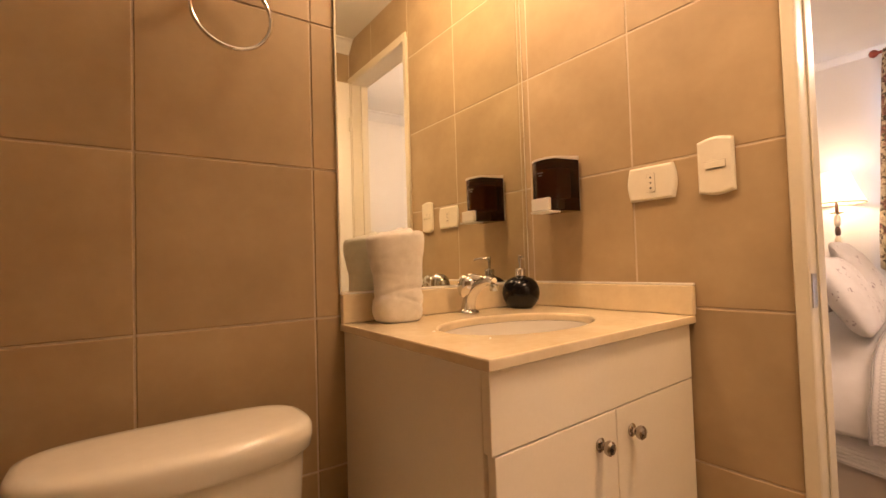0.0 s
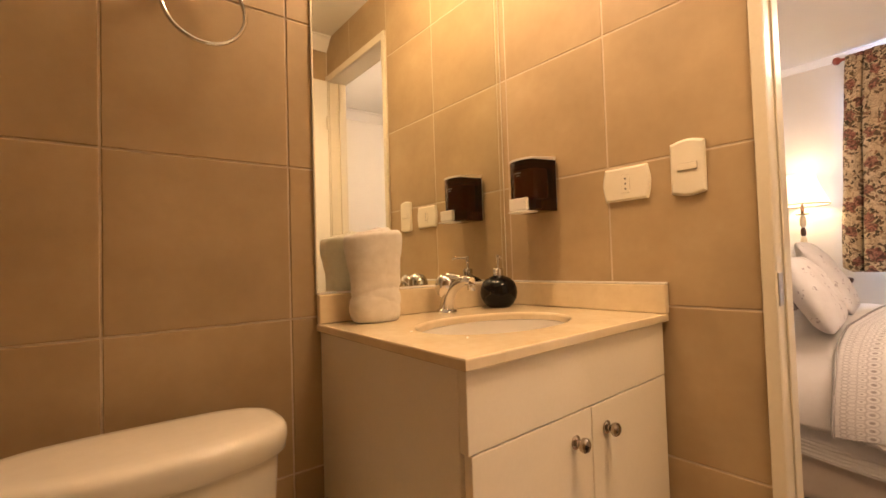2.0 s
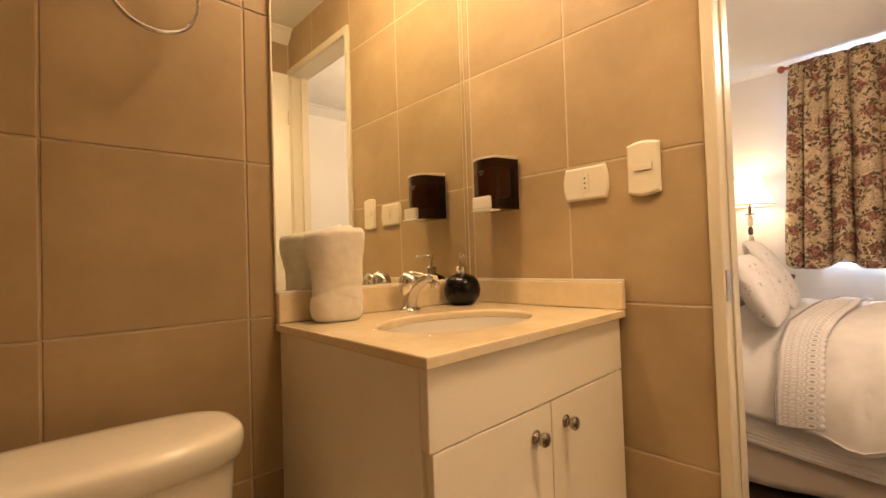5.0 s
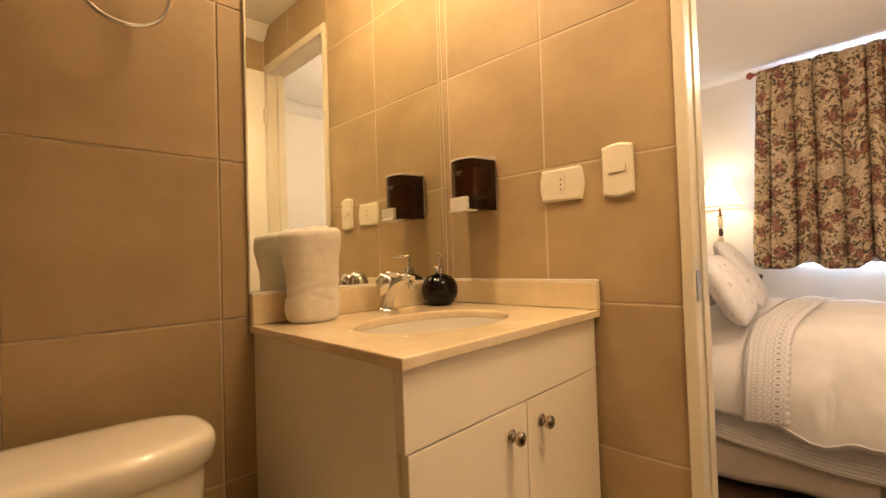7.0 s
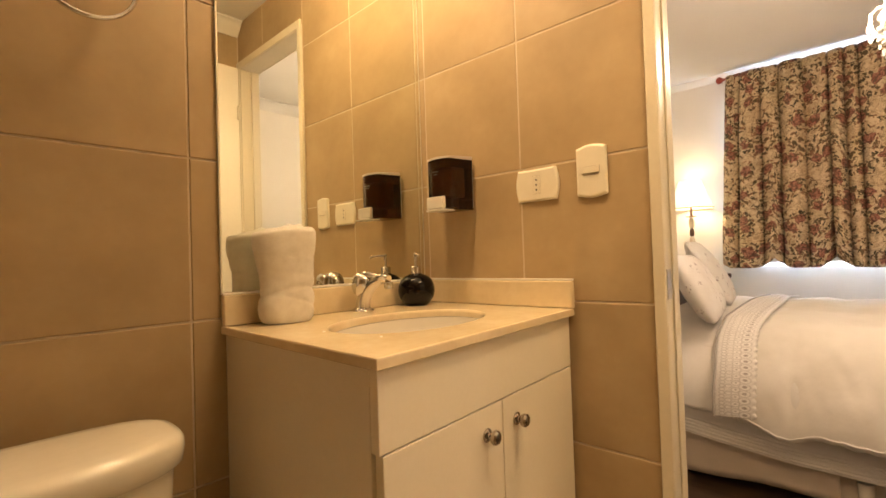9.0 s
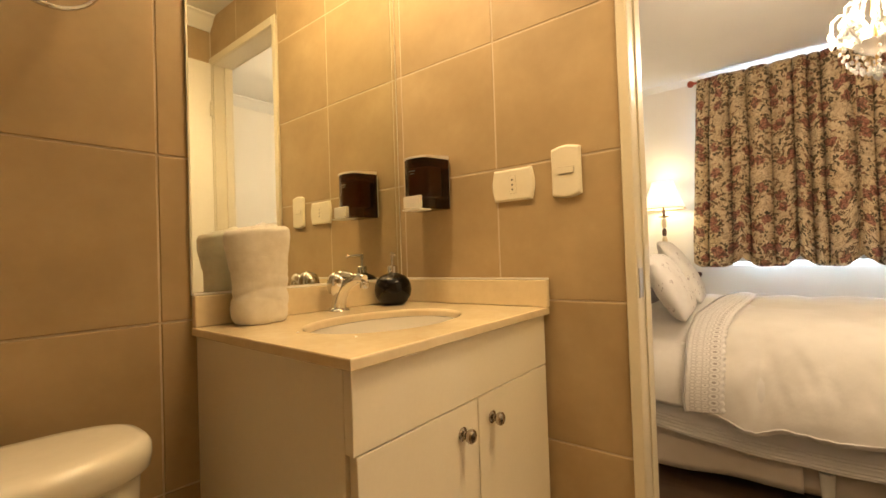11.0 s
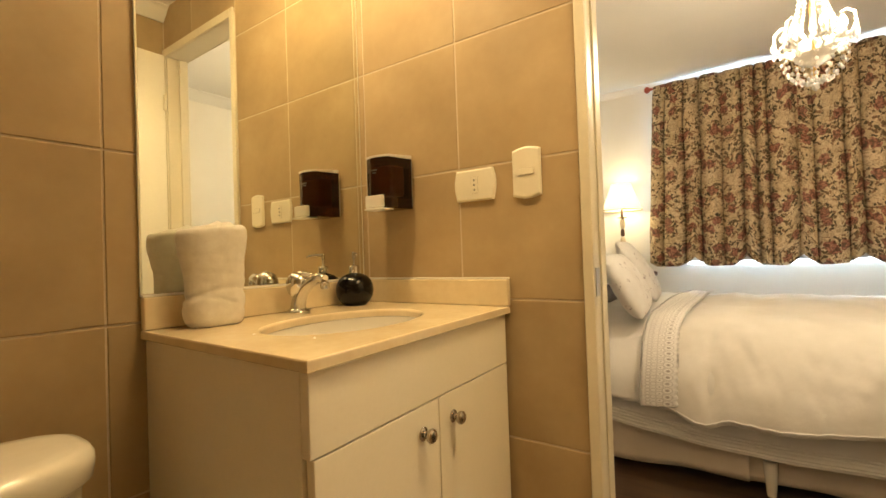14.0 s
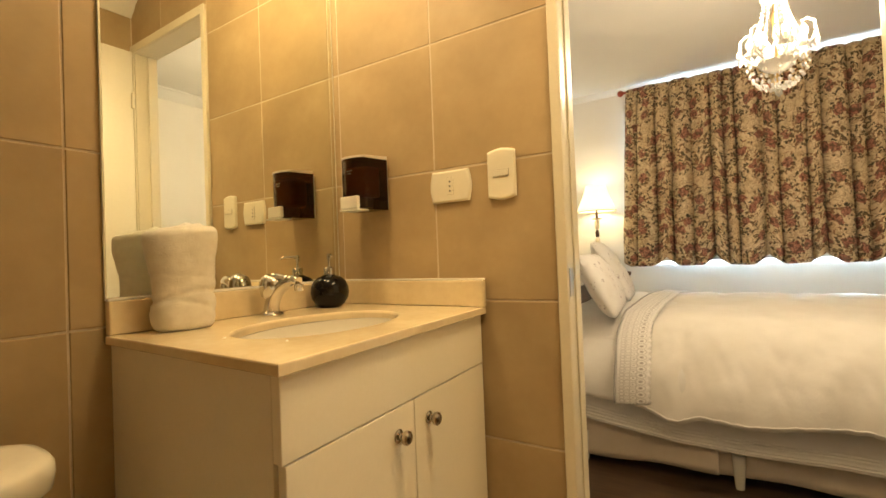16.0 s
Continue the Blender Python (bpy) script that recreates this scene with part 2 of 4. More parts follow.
M_SMOKE = Nodes("smoked_brown_plastic").set(Base_Color=(0.085, 0.033, 0.014), Roughness=0.05, IOR=1.35, Transmission_Weight=0.9).m
M_AMBER = surface("amber_soap", (0.34, 0.15, 0.04), (0.46, 0.21, 0.06), 0.3, 20, 80, 0.0)
M_BLACK = Nodes("black_glazed_ceramic").set(Base_Color=(0.004, 0.0035, 0.0035), Roughness=0.06, Specular_IOR_Level=0.28).m
M_RED = Nodes("red_plastic_dot").set(Base_Color=(0.5, 0.02, 0.02), Roughness=0.3).m
# ivory plastic with the shade of the narrow joints put into its colour
M_JOINT = surface("shadowed_plastic_joint", (0.25, 0.19, 0.12), (0.32, 0.25, 0.17), 0.6)
M_HOLE = Nodes("black_socket_hole").set(Base_Color=(0.01, 0.01, 0.01), Roughness=0.8).m
M_TOWEL = towel_material()
M_CURTAIN = curtain_material()
M_LACE = lace_material()
M_PILLOW = pillow_material()
M_SHEET = cloth_material("white_cotton_sheet", (0.72, 0.69, 0.64), (0.80, 0.77, 0.73), 0.35)
M_DUVET = cloth_material("cream_white_duvet_cotton", (0.70, 0.66, 0.59), (0.78, 0.74, 0.68), 0.28)
M_SKIRT = cloth_material("beige_bed_skirt_cloth", (0.56, 0.47, 0.37), (0.64, 0.55, 0.45), 0.3)
M_DARKWOOD = wood_material("dark_turned_wood", (0.05, 0.022, 0.012), (0.13, 0.06, 0.03), 0.3)
M_FLOORWOOD = wood_material("dark_brown_floor_boards", (0.030, 0.016, 0.008), (0.075, 0.042, 0.022), 0.4)
M_FLOORTILE = surface("tan_floor_tile", (0.34, 0.26, 0.17), (0.42, 0.33, 0.22), 0.45)
M_RODRED = surface("red_lacquered_wood", (0.28, 0.05, 0.03), (0.38, 0.09, 0.05), 0.3)
M_CREAMTURN = surface("cream_turned_wood", (0.6, 0.5, 0.36), (0.7, 0.6, 0.45), 0.35)
M_ALU = surface("white_window_frame_paint", (0.72, 0.72, 0.72), (0.8, 0.8, 0.8), 0.4)
M_PANE = glass_material("clear_window_glass", (0.97, 0.99, 0.99), 0.0, 1.1)
M_CRYSTAL = glass_material("cut_crystal", (1.0, 0.98, 0.94), 0.05, 1.55)
M_CRYSTAL.node_tree.nodes["Principled BSDF"].inputs["Transmission Weight"].default_value = 0.55
M_BULB = glow_material("lit_bulb_glass", (1.0, 0.78, 0.48), 60.0)
M_SHADE = glow_material("lit_cream_lamp_shade", (1.0, 0.80, 0.52), 1.5)
M_OPAL = glow_material("lit_opal_glass", (1.0, 0.72, 0.40), 8.0)
M_OUTSIDE = glow_material("bright_hazy_daylight", (0.72, 0.86, 1.0), 7.0)


# ---- building tools ----
def box(bm, lo, hi, bevel=0.0, seg=2):
    lo, hi = Vector(lo), Vector(hi)
    made = bmesh.ops.create_cube(bm, size=1.0, matrix=Matrix.Translation((lo + hi) / 2) @ Matrix.Diagonal((*(hi - lo), 1)))
    if bevel:
        edges = list({e for v in made["verts"] for e in v.link_edges})
        bmesh.ops.bevel(bm, geom=edges, offset=bevel, segments=seg, profile=0.5, affect="EDGES", clamp_overlap=True)
    return bm


def lathe(bm, rings, m=None, seg=32, sx=1.0, sy=1.0, caps=True):
    """A turned body: (radius, height) rings round z, at the pose m."""
    m = m or Matrix()
    loops = []
    for r, z in rings:
        loops.append([bm.verts.new(m @ Vector((r * sx * math.cos(2 * math.pi * i / seg), r * sy * math.sin(2 * math.pi * i / seg), z))) for i in range(seg)])
    for a, b in zip(loops, loops[1:]):
        for i in range(seg):
            bm.faces.new((a[i], a[(i + 1) % seg], b[(i + 1) % seg], b[i]))
    if caps:
        bm.faces.new(loops[0][::-1])
        bm.faces.new(loops[-1])
    return bm


def tube(bm, points, radii, seg=14, closed=False):
    """A round bar along points; radii: one number or one a point."""
    pts = [Vector(p) for p in points]
    n = len(pts)
    radii = [radii] * n if isinstance(radii, (int, float)) else radii
    loops, up = [], Vector((0.13, 0.29, 0.95)).normalized()
    for i, p in enumerate(pts):
        a = pts[(i - 1) % n] if closed or i else p
        b = pts[(i + 1) % n] if closed or i < n - 1 else p
        d = (b - a).normalized()
        s = d.cross(up).normalized()
        u = s.cross(d)
        loops.append([bm.verts.new(p + radii[i] * (math.cos(2 * math.pi * j / seg) * s + math.sin(2 * math.pi * j / seg) * u)) for j in range(seg)])
    pairs = list(zip(loops, loops[1:])) + ([(loops[-1], loops[0])] if closed else [])
    for a, b in pairs:
        for j in range(seg):
            bm.faces.new((a[j], a[(j + 1) % seg], b[(j + 1) % seg], b[j]))
    if not closed:
        bm.faces.new(loops[0][::-1])
        bm.faces.new(loops[-1])
    return bm


def stack(bm, outlines):
    """Skins closed outlines of equal length, bottom to top."""
    loops = [[bm.verts.new(p) for p in o] for o in outlines]
    n = len(loops[0])
    for a, b in zip(loops, loops[1:]):
        for i in range(n):
            bm.faces.new((a[i], a[(i + 1) % n], b[(i + 1) % n], b[i]))
    bm.faces.new(loops[0][::-1])
    bm.faces.new(loops[-1])
    return bm


def sheet(bm, f, nu, nv, uv_size=(1, 1)):
    """A cloth of nu by nv cells through f(u, v), with UVs in metres."""
    layer = bm.loops.layers.uv.verify()
    grid = [[bm.verts.new(f(i / nu, j / nv)) for j in range(nv + 1)] for i in range(nu + 1)]
    for i in range(nu):
        for j in range(nv):
            face = bm.faces.new((grid[i][j], grid[i + 1][j], grid[i + 1][j + 1], grid[i][j + 1]))
            for loop, (a, b) in zip(face.loops, ((i, j), (i + 1, j), (i + 1, j + 1), (i, j + 1))):
                loop[layer].uv = (a / nu * uv_size[0], b / nv * uv_size[1])
    return bm


def mesh_of(name, bm, material, smooth=True, angle=35):
    bmesh.ops.recalc_face_normals(bm, faces=bm.faces)
    bm.edges.index_update()
    # a flat face keeps its own normal beside a narrow bevel
    crisp = []
    for e in bm.edges:
        if len(e.link_faces) == 2:
            a, b = (f.calc_area() for f in e.link_faces)
            if max(a, b) > 9 * min(a, b) and e.calc_face_angle(0.0) > radians(14):
                crisp.append(e.index)
    me = bpy.data.meshes.new(name)
    bm.to_mesh(me)
    bm.free()
    me.materials.append(material)
    if smooth:
        me.shade_smooth()
        me.set_sharp_from_angle(angle=radians(angle))
        for i in crisp:
            me.edges[i].use_edge_sharp = True
    return me


def part(name, bm, material, parent, label="", angle=35):
    """Links a bmesh in world coordinates as ONE mesh under a thing or a part."""
    base = parent.matrix_world.translation if parent.parent is None else parent.parent.matrix_world.translation
    bmesh.ops.translate(bm, verts=bm.verts, vec=-base)
    ob = new(name, mesh_of(name, bm, material, True, angle))
    ob.parent = parent
    return tagged(ob, label)


def thing(name, place, label, category, group="", kind=""):
    ob = new(name)
    ob.empty_display_size = 0.05
    ob.location = place
    ob.matrix_world = Matrix.Translation(place)
    return tagged(ob, label, category, group, kind)


def solo(name, bm, material, label, category, kind="", angle=35, group=""):
    """A thing that is one single mesh."""
    ob = new(name, mesh_of(name, bm, material, True, angle))
    return tagged(ob, label, category, group, kind)


def thicken(ob, t, offset=0.0):
    md = ob.modifiers.new("thickness", "SOLIDIFY")
    md.thickness, md.offset = t, offset
    return ob


# ---- the setting ----
TILE, GAP, THICK = 0.33, 0.0042, 0.008
CEIL_BATH, CEIL_BED = 2.20, 2.30
BACK_Y, WEST_X = -1.281, -1.95       # the bathroom's other two walls
JAMB_A, JAMB_B, DOOR_TOP = -0.700, -1.246, 1.965
EAST_X, HEAD_Y, FOOT_Y = 2.95, 0.16, -2.50
ROWS = [0.235 + TILE * i for i in range(-1, 7)]


def structure(name, boxes, material, label, category):
    bm = bmesh.new()
    for lo, hi in boxes:
        box(bm, lo, hi)
    return solo(name, bm, material, label, category, "structure", 20)


structure("floor", [((WEST_X - 0.1, BACK_Y - 0.1, -0.1), (0.04, 0.12, 0.0))], M_FLOORTILE, "tan tiled bathroom floor", "floor")
structure("floor_bedroom", [((0.04, FOOT_Y - 0.1, -0.1), (EAST_X + 0.12, HEAD_Y + 0.1, -0.012))], M_FLOORWOOD, "dark brown wooden bedroom floor", "floor")
structure("ceiling", [((WEST_X - 0.1, BACK_Y - 0.1, CEIL_BATH), (0.001, 0.12, CEIL_BATH + 0.1))], M_CEIL, "white painted bathroom ceiling", "ceiling")
structure("ceiling_bedroom", [((0.074, FOOT_Y - 0.1, CEIL_BED), (EAST_X + 0.12, HEAD_Y + 0.1, CEIL_BED + 0.1))], M_CEIL, "white painted bedroom ceiling", "ceiling")
wall_north = structure("wall_north", [((WEST_X - 0.1, 0.0026, 0.0), (0.0026, 0.12, CEIL_BATH))], M_GROUT, "bathroom wall of tan ceramic tiles with pale grout", "wall")
wall_south = structure("wall_south", [((WEST_X - 0.1, BACK_Y - 0.1, 0.0), (0.0012, BACK_Y - 0.0012, CEIL_BATH))], M_GROUT, "bathroom wall of tan tiles behind the open door", "wall")
wall_west = structure("wall_west", [((WEST_X - 0.1, BACK_Y - 0.0012, 0.0), (WEST_X, 0.0012, CEIL_BATH))], M_TILE, "tan tiled end wall of the bathroom", "wall")
TOP = CEIL_BED + 0.1
wall_east = structure("wall_east", [((0.0012, JAMB_A + 0.02, 0.0), (0.074, HEAD_Y, TOP)), ((0.0012, FOOT_Y - 0.1, 0.0), (0.074, JAMB_B - 0.02, TOP)),
                                    ((0.0012, JAMB_B - 0.02, DOOR_TOP + 0.02), (0.074, JAMB_A + 0.02, TOP))], M_GROUT, "partition wall of tan tiles with a doorway to the bedroom", "wall")
structure("wall_partition_bedroom_side", [((0.074, JAMB_A + 0.02, 0.0), (0.080, HEAD_Y, CEIL_BED)), ((0.074, FOOT_Y, 0.0), (0.080, JAMB_B - 0.02, CEIL_BED)),
                                          ((0.074, JAMB_B - 0.02, DOOR_TOP + 0.02), (0.080, JAMB_A + 0.02, CEIL_BED))], M_PAINT, "cream painted plaster on the bedroom side", "wall")
structure("wall_bed_head", [((0.0745, HEAD_Y, -0.1), (EAST_X + 0.12, HEAD_Y + 0.1, CEIL_BED))], M_PAINT, "cream painted wall behind the bed head", "wall")
structure("wall_bed_foot", [((0.0745, FOOT_Y - 0.1, -0.1), (EAST_X + 0.12, FOOT_Y, CEIL_BED))], M_PAINT, "cream painted bedroom end wall", "wall")
WY0, WY1, WZ0, WZ1 = -0.42, -2.15, 0.880, 2.15
structure("wall_window", [((EAST_X, FOOT_Y, -0.1), (EAST_X + 0.12, HEAD_Y, WZ0)), ((EAST_X, FOOT_Y, WZ1), (EAST_X + 0.12, HEAD_Y, CEIL_BED)),
                          ((EAST_X, WY0, WZ0), (EAST_X + 0.12, HEAD_Y, WZ1)), ((EAST_X, FOOT_Y, WZ0), (EAST_X + 0.12, WY1, WZ1))], M_PAINT, "cream painted bedroom wall with the window", "wall")


def cornice(name, a, b, z, inward, size):
    """A moulded strip under the ceiling from a to b."""
    a, b, inward = Vector((*a, 0)), Vector((*b, 0)), Vector((*inward, 0))
    prof = [(0.0, 0.0), (0.0, -size), (0.12 * size, -size), (0.2 * size, -0.86 * size), (0.5 * size, -0.62 * size), (0.72 * size, -0.3 * size), (0.86 * size, -0.16 * size), (size, -0.12 * size), (size, 0.0)]
    bm = bmesh.new()
    ends = [[bm.verts.new(e + inward * u + Vector((0, 0, z + w))) for u, w in prof] for e in (a, b)]
    n = len(prof)
    for i in range(n):
        bm.faces.new((ends[0][i], ends[0][(i + 1) % n], ends[1][(i + 1) % n], ends[1][i]))
    bm.faces.new(ends[0][::-1])
    bm.faces.new(ends[1])
    return solo(name, bm, M_CEIL, "white moulded cornice under the ceiling", "cornice", "structure")


cornice("trim_bathroom", (WEST_X, BACK_Y), (-0.001, BACK_Y), CEIL_BATH - 0.001, (0, 1), 0.064)
cornice("trim_window_wall", (EAST_X - 0.001, FOOT_Y + 0.001), (EAST_X - 0.001, HEAD_Y - 0.001), CEIL_BED - 0.001, (-1, 0), 0.04)
cornice("trim_foot_wall", (0.081, FOOT_Y + 0.001), (EAST_X - 0.08, FOOT_Y + 0.001), CEIL_BED - 0.001, (0, 1), 0.07)

# door lining and casing, one frame
door_frame = thing("door_frame", (0.04, -0.98, 0.0), "cream painted wooden door frame with a steel strike plate", "door frame", kind="structure")
for name, y0, y1 in (("jamb", JAMB_A, JAMB_A + 0.018), ("jamb", JAMB_B - 0.018, JAMB_B)):
    part(name, box(bmesh.new(), (-0.004, y0, 0), (0.084, y1, DOOR_TOP + 0.018), 0.002), M_TRIM, door_frame)
part("head_jamb", box(bmesh.new(), (-0.004, JAMB_B + 0.0005, DOOR_TOP), (0.084, JAMB_A - 0.0005, DOOR_TOP + 0.018), 0.002), M_TRIM, door_frame)
part("door_stop", box(bmesh.new(), (0.034, JAMB_A - 0.004, 0), (0.070, JAMB_A - 0.0005, DOOR_TOP - 0.0005), 0.002), M_TRIM, door_frame)
part("door_stop", box(bmesh.new(), (0.046, JAMB_B + 0.0005, 0), (0.078, JAMB_B + 0.012, DOOR_TOP - 0.0005), 0.002), M_TRIM, door_frame)
for x0, x1 in ((-0.012, -0.0045), (0.0845, 0.092)):
    part("casing", box(bmesh.new(), (x0, JAMB_A - 0.0006 if x0 < 0 else JAMB_A + 0.004, 0), (x1, JAMB_A + 0.023, DOOR_TOP + 0.036), 0.003, 3), M_TRIM, door_frame)
    part("casing", box(bmesh.new(), (x0, JAMB_B - 0.030, 0), (x1, JAMB_B - 0.004, DOOR_TOP + 0.036), 0.003, 3), M_TRIM, door_frame)
    part("head_casing", box(bmesh.new(), (x0, JAMB_B - 0.003, DOOR_TOP + 0.0005), (x1, JAMB_A - 0.0012, DOOR_TOP + 0.036), 0.003, 3), M_TRIM, door_frame)
part("strike_plate", box(bmesh.new(), (-0.002, JAMB_A - 0.0022, 0.906), (0.024, JAMB_A - 0.0002, 0.968), 0.0008), M_STEEL, door_frame, "small steel strike plate")

# open door leaf, folded back along the south wall
door = thing("door_1", (0.0, JAMB_B, 0.0), "cream painted flush door standing open against the tiled wall", "door", kind="structure")
part("leaf", box(bmesh.new(), (-0.575, JAMB_B - 0.033, 0.008), (-0.014, JAMB_B - 0.003, 1.970), 0.002), M_DOOR, door)
for z in (0.25, 1.05, 1.745):
    hinge = part("hinge", lathe(bmesh.new(), [(0.003, -0.032), (0.0065, -0.030), (0.0065, 0.030), (0.003, 0.032)], pose(-0.0195, JAMB_B + 0.005, z), 14), M_TRIM, door)
    part("finial", lathe(bmesh.new(), [(0.002, 0.032), (0.006, 0.036), (0.002, 0.042)], pose(-0.0195, JAMB_B + 0.005, z), 12), M_TRIM, hinge)
part("handle", tube(bmesh.new(), [(-0.52, JAMB_B - 0.002, 1.0), (-0.52, JAMB_B + 0.04, 1.0), (-0.50, JAMB_B + 0.047, 1.0), (-0.42, JAMB_B + 0.047, 1.0)], 0.008), M_STEEL, door)

# window behind the curtains
window = thing("window_1", (EAST_X + 0.06, -1.295, WZ0), "white framed window full of daylight behind the curtains", "window", kind="structure")
for y0, y1, z0, z1 in ((WY0 - 0.05, WY0, WZ0, WZ1), (WY1, WY1 + 0.05, WZ0, WZ1), (WY1 + 0.05, WY0 - 0.05, WZ0, WZ0 + 0.05), (WY1 + 0.05, WY0 - 0.05, WZ1 - 0.05, WZ1), (-1.32, -1.27, WZ0 + 0.05, WZ1 - 0.05)):
    part("window_frame", box(bmesh.new(), (EAST_X + 0.075, y0, z0), (EAST_X + 0.11, y1, z1), 0.003), M_ALU, window)
for y0, y1 in ((WY1 + 0.05, -1.32), (-1.27, WY0 - 0.05)):
    pane = part("pane", box(bmesh.new(), (EAST_X + 0.09, y0, WZ0 + 0.05), (EAST_X + 0.096, y1, WZ1 - 0.05)), M_PANE, window)
    pane.visible_shadow = False
structure("backdrop", [((EAST_X + 1.6, -4.6, -0.6), (EAST_X + 1.62, 2.2, 4.2))], M_OUTSIDE, "pale hazy daylight outside the window", "backdrop")

# ---- bathroom things ----
ZC, SLAB = 0.879, 0.017
CX, CY = -0.606, -0.494             # the counter's free corner, before the skew


def skew(bm):
    """The vanity is out of square: its free corner stands forward."""
    for v in bm.verts:
        k = (v.co.x / 0.606) * (v.co.y / 0.494)
        v.co.x -= 0.022 * k
        v.co.y -= 0.037 * k
    return bm



mirror = thing("wall_mirror", (-0.30, 0.0, 0.944), "large frameless wall mirror reaching into the corner above the counter", "mirror")
# the glass stands a little off the wall at the corner end
MIR_TURN = Matrix.Translation((-0.606, -0.0018, 0.0)) @ Matrix.Rotation(radians(-0.35), 4, "Z")


def turned(bm, m):
    bmesh.ops.transform(bm, matrix=m, verts=bm.verts)
    return bm


part("glass", turned(box(bmesh.new(), (0.0025, -0.0045, 0.949), (0.6015, -0.0005, 1.88), 0.0008, 1), MIR_TURN), M_MIRROR, mirror)
part("edge_strip", box(bmesh.new(), (-0.0050, -0.0100, 0.945), (-0.0012, -0.001, 1.88), 0.0008), M_GLASS_EDGE, mirror, "pale sealed edge")
part("edge_strip", turned(box(bmesh.new(), (-0.0005, -0.005, 0.945), (0.0023, -0.0002, 1.88)), MIR_TURN), M_GLASS_EDGE, mirror, "pale sealed edge")

# vanity cabinet
vanity = thing("vanity_cabinet", (-0.295, -0.24, 0.0), "white melamine vanity cabinet with two doors under the washbasin", "cabinet")
BX, BY, ZB = -0.597, -0.466, ZC - SLAB - 0.0005
part("side_panel", skew(box(bmesh.new(), (BX, BY, 0.0), (BX + 0.016, -0.002, ZB), 0.001)), M_MELAMINE, vanity)
part("side_panel", box(bmesh.new(), (-0.026, BY, 0.0), (-0.010, -0.002, ZB), 0.001), M_MELAMINE, vanity)
part("floor_panel", skew(box(bmesh.new(), (BX + 0.0165, BY, 0.09), (-0.0265, -0.004, 0.106), 0.001)), M_MELAMINE, vanity)
part("plinth", skew(box(bmesh.new(), (BX + 0.0165, BY + 0.04, 0.0), (-0.0265, BY + 0.056, 0.089), 0.001)), M_MELAMINE, vanity)
part("back_panel", box(bmesh.new(), (BX + 0.0165, -0.010, 0.107), (-0.0265, -0.003, 0.70)), M_MELAMINE, vanity)
part("front_panel", skew(box(bmesh.new(), (BX, BY - 0.0175, 0.7465), (-0.010, BY - 0.0005, ZB), 0.0015)), M_MELAMINE, vanity, "fixed white panel below the counter")
for x0, x1, kx in ((BX + 0.006, -0.3042, -0.355), (-0.3018, -0.011, -0.257)):
    leaf_part = part("cabinet_door", skew(box(bmesh.new(), (x0, BY - 0.0175, 0.10), (x1, BY - 0.0015, 0.7442), 0.0015)), M_MELAMINE, vanity)
    part("knob", skew(lathe(bmesh.new(), [(0.0115, 0.0), (0.0122, 0.002), (0.0105, 0.0035), (0.0052, 0.005), (0.0048, 0.008), (0.007, 0.0105), (0.0108, 0.0135), (0.0125, 0.0175), (0.012, 0.0215), (0.009, 0.0245), (0.003, 0.0255)],
                              pose(kx, BY - 0.0178, 0.697, 90), 28)), M_KNOB, leaf_part, "round polished nickel knob")

# counter with a hole for the basin
EX, EY, EA, EB = -0.322, -0.276, 0.186, 0.128


def counter_slab():
    bm = bmesh.new()
    n = 72
    lo, hi = (CX, CY), (-0.0015, -0.0015)
    rect = []
    for i in range(n):
        a = 2 * math.pi * (i + 0.5) / n
        dx, dy = math.cos(a), math.sin(a)
        s = min((hi[0] - EX) / dx if dx > 0 else (lo[0] - EX) / dx, (hi[1] - EY) / dy if dy > 0 else (lo[1] - EY) / dy)
        rect.append([EX + s * dx, EY + s * dy])
    for corner in ((lo[0], lo[1]), (hi[0], lo[1]), (lo[0], hi[1]), (hi[0], hi[1])):
        best = min(rect, key=lambda p: (p[0] - corner[0]) ** 2 + (p[1] - corner[1]) ** 2)
        best[0], best[1] = corner
    def ring(scale, z):
        return [bm.verts.new((EX + scale * EA * math.cos(2 * math.pi * (i + 0.5) / n), EY + scale * EB * math.sin(2 * math.pi * (i + 0.5) / n), z)) for i in range(n)]
    def edge(inset, z):
        out = []
        for x, y in rect:
            x2 = x + inset if abs(x - lo[0]) < 1e-6 else x
            y2 = y + inset if abs(y - lo[1]) < 1e-6 else y
            out.append(bm.verts.new((x2, y2, z)))
        return out
    loops = [ring(1.0, ZC - SLAB), ring(1.0, ZC - 0.005), ring(1.012, ZC - 0.0015), ring(1.035, ZC), edge(0.0025, ZC), edge(0.0007, ZC - 0.0008), edge(0.0, ZC - 0.0028), edge(0.0, ZC - SLAB + 0.0015), edge(0.0015, ZC - SLAB)]
    for a, b in zip(loops, loops[1:] + loops[:1]):
        for i in range(n):
            bm.faces.new((a[i], a[(i + 1) % n], b[(i + 1) % n], b[i]))
    return bm


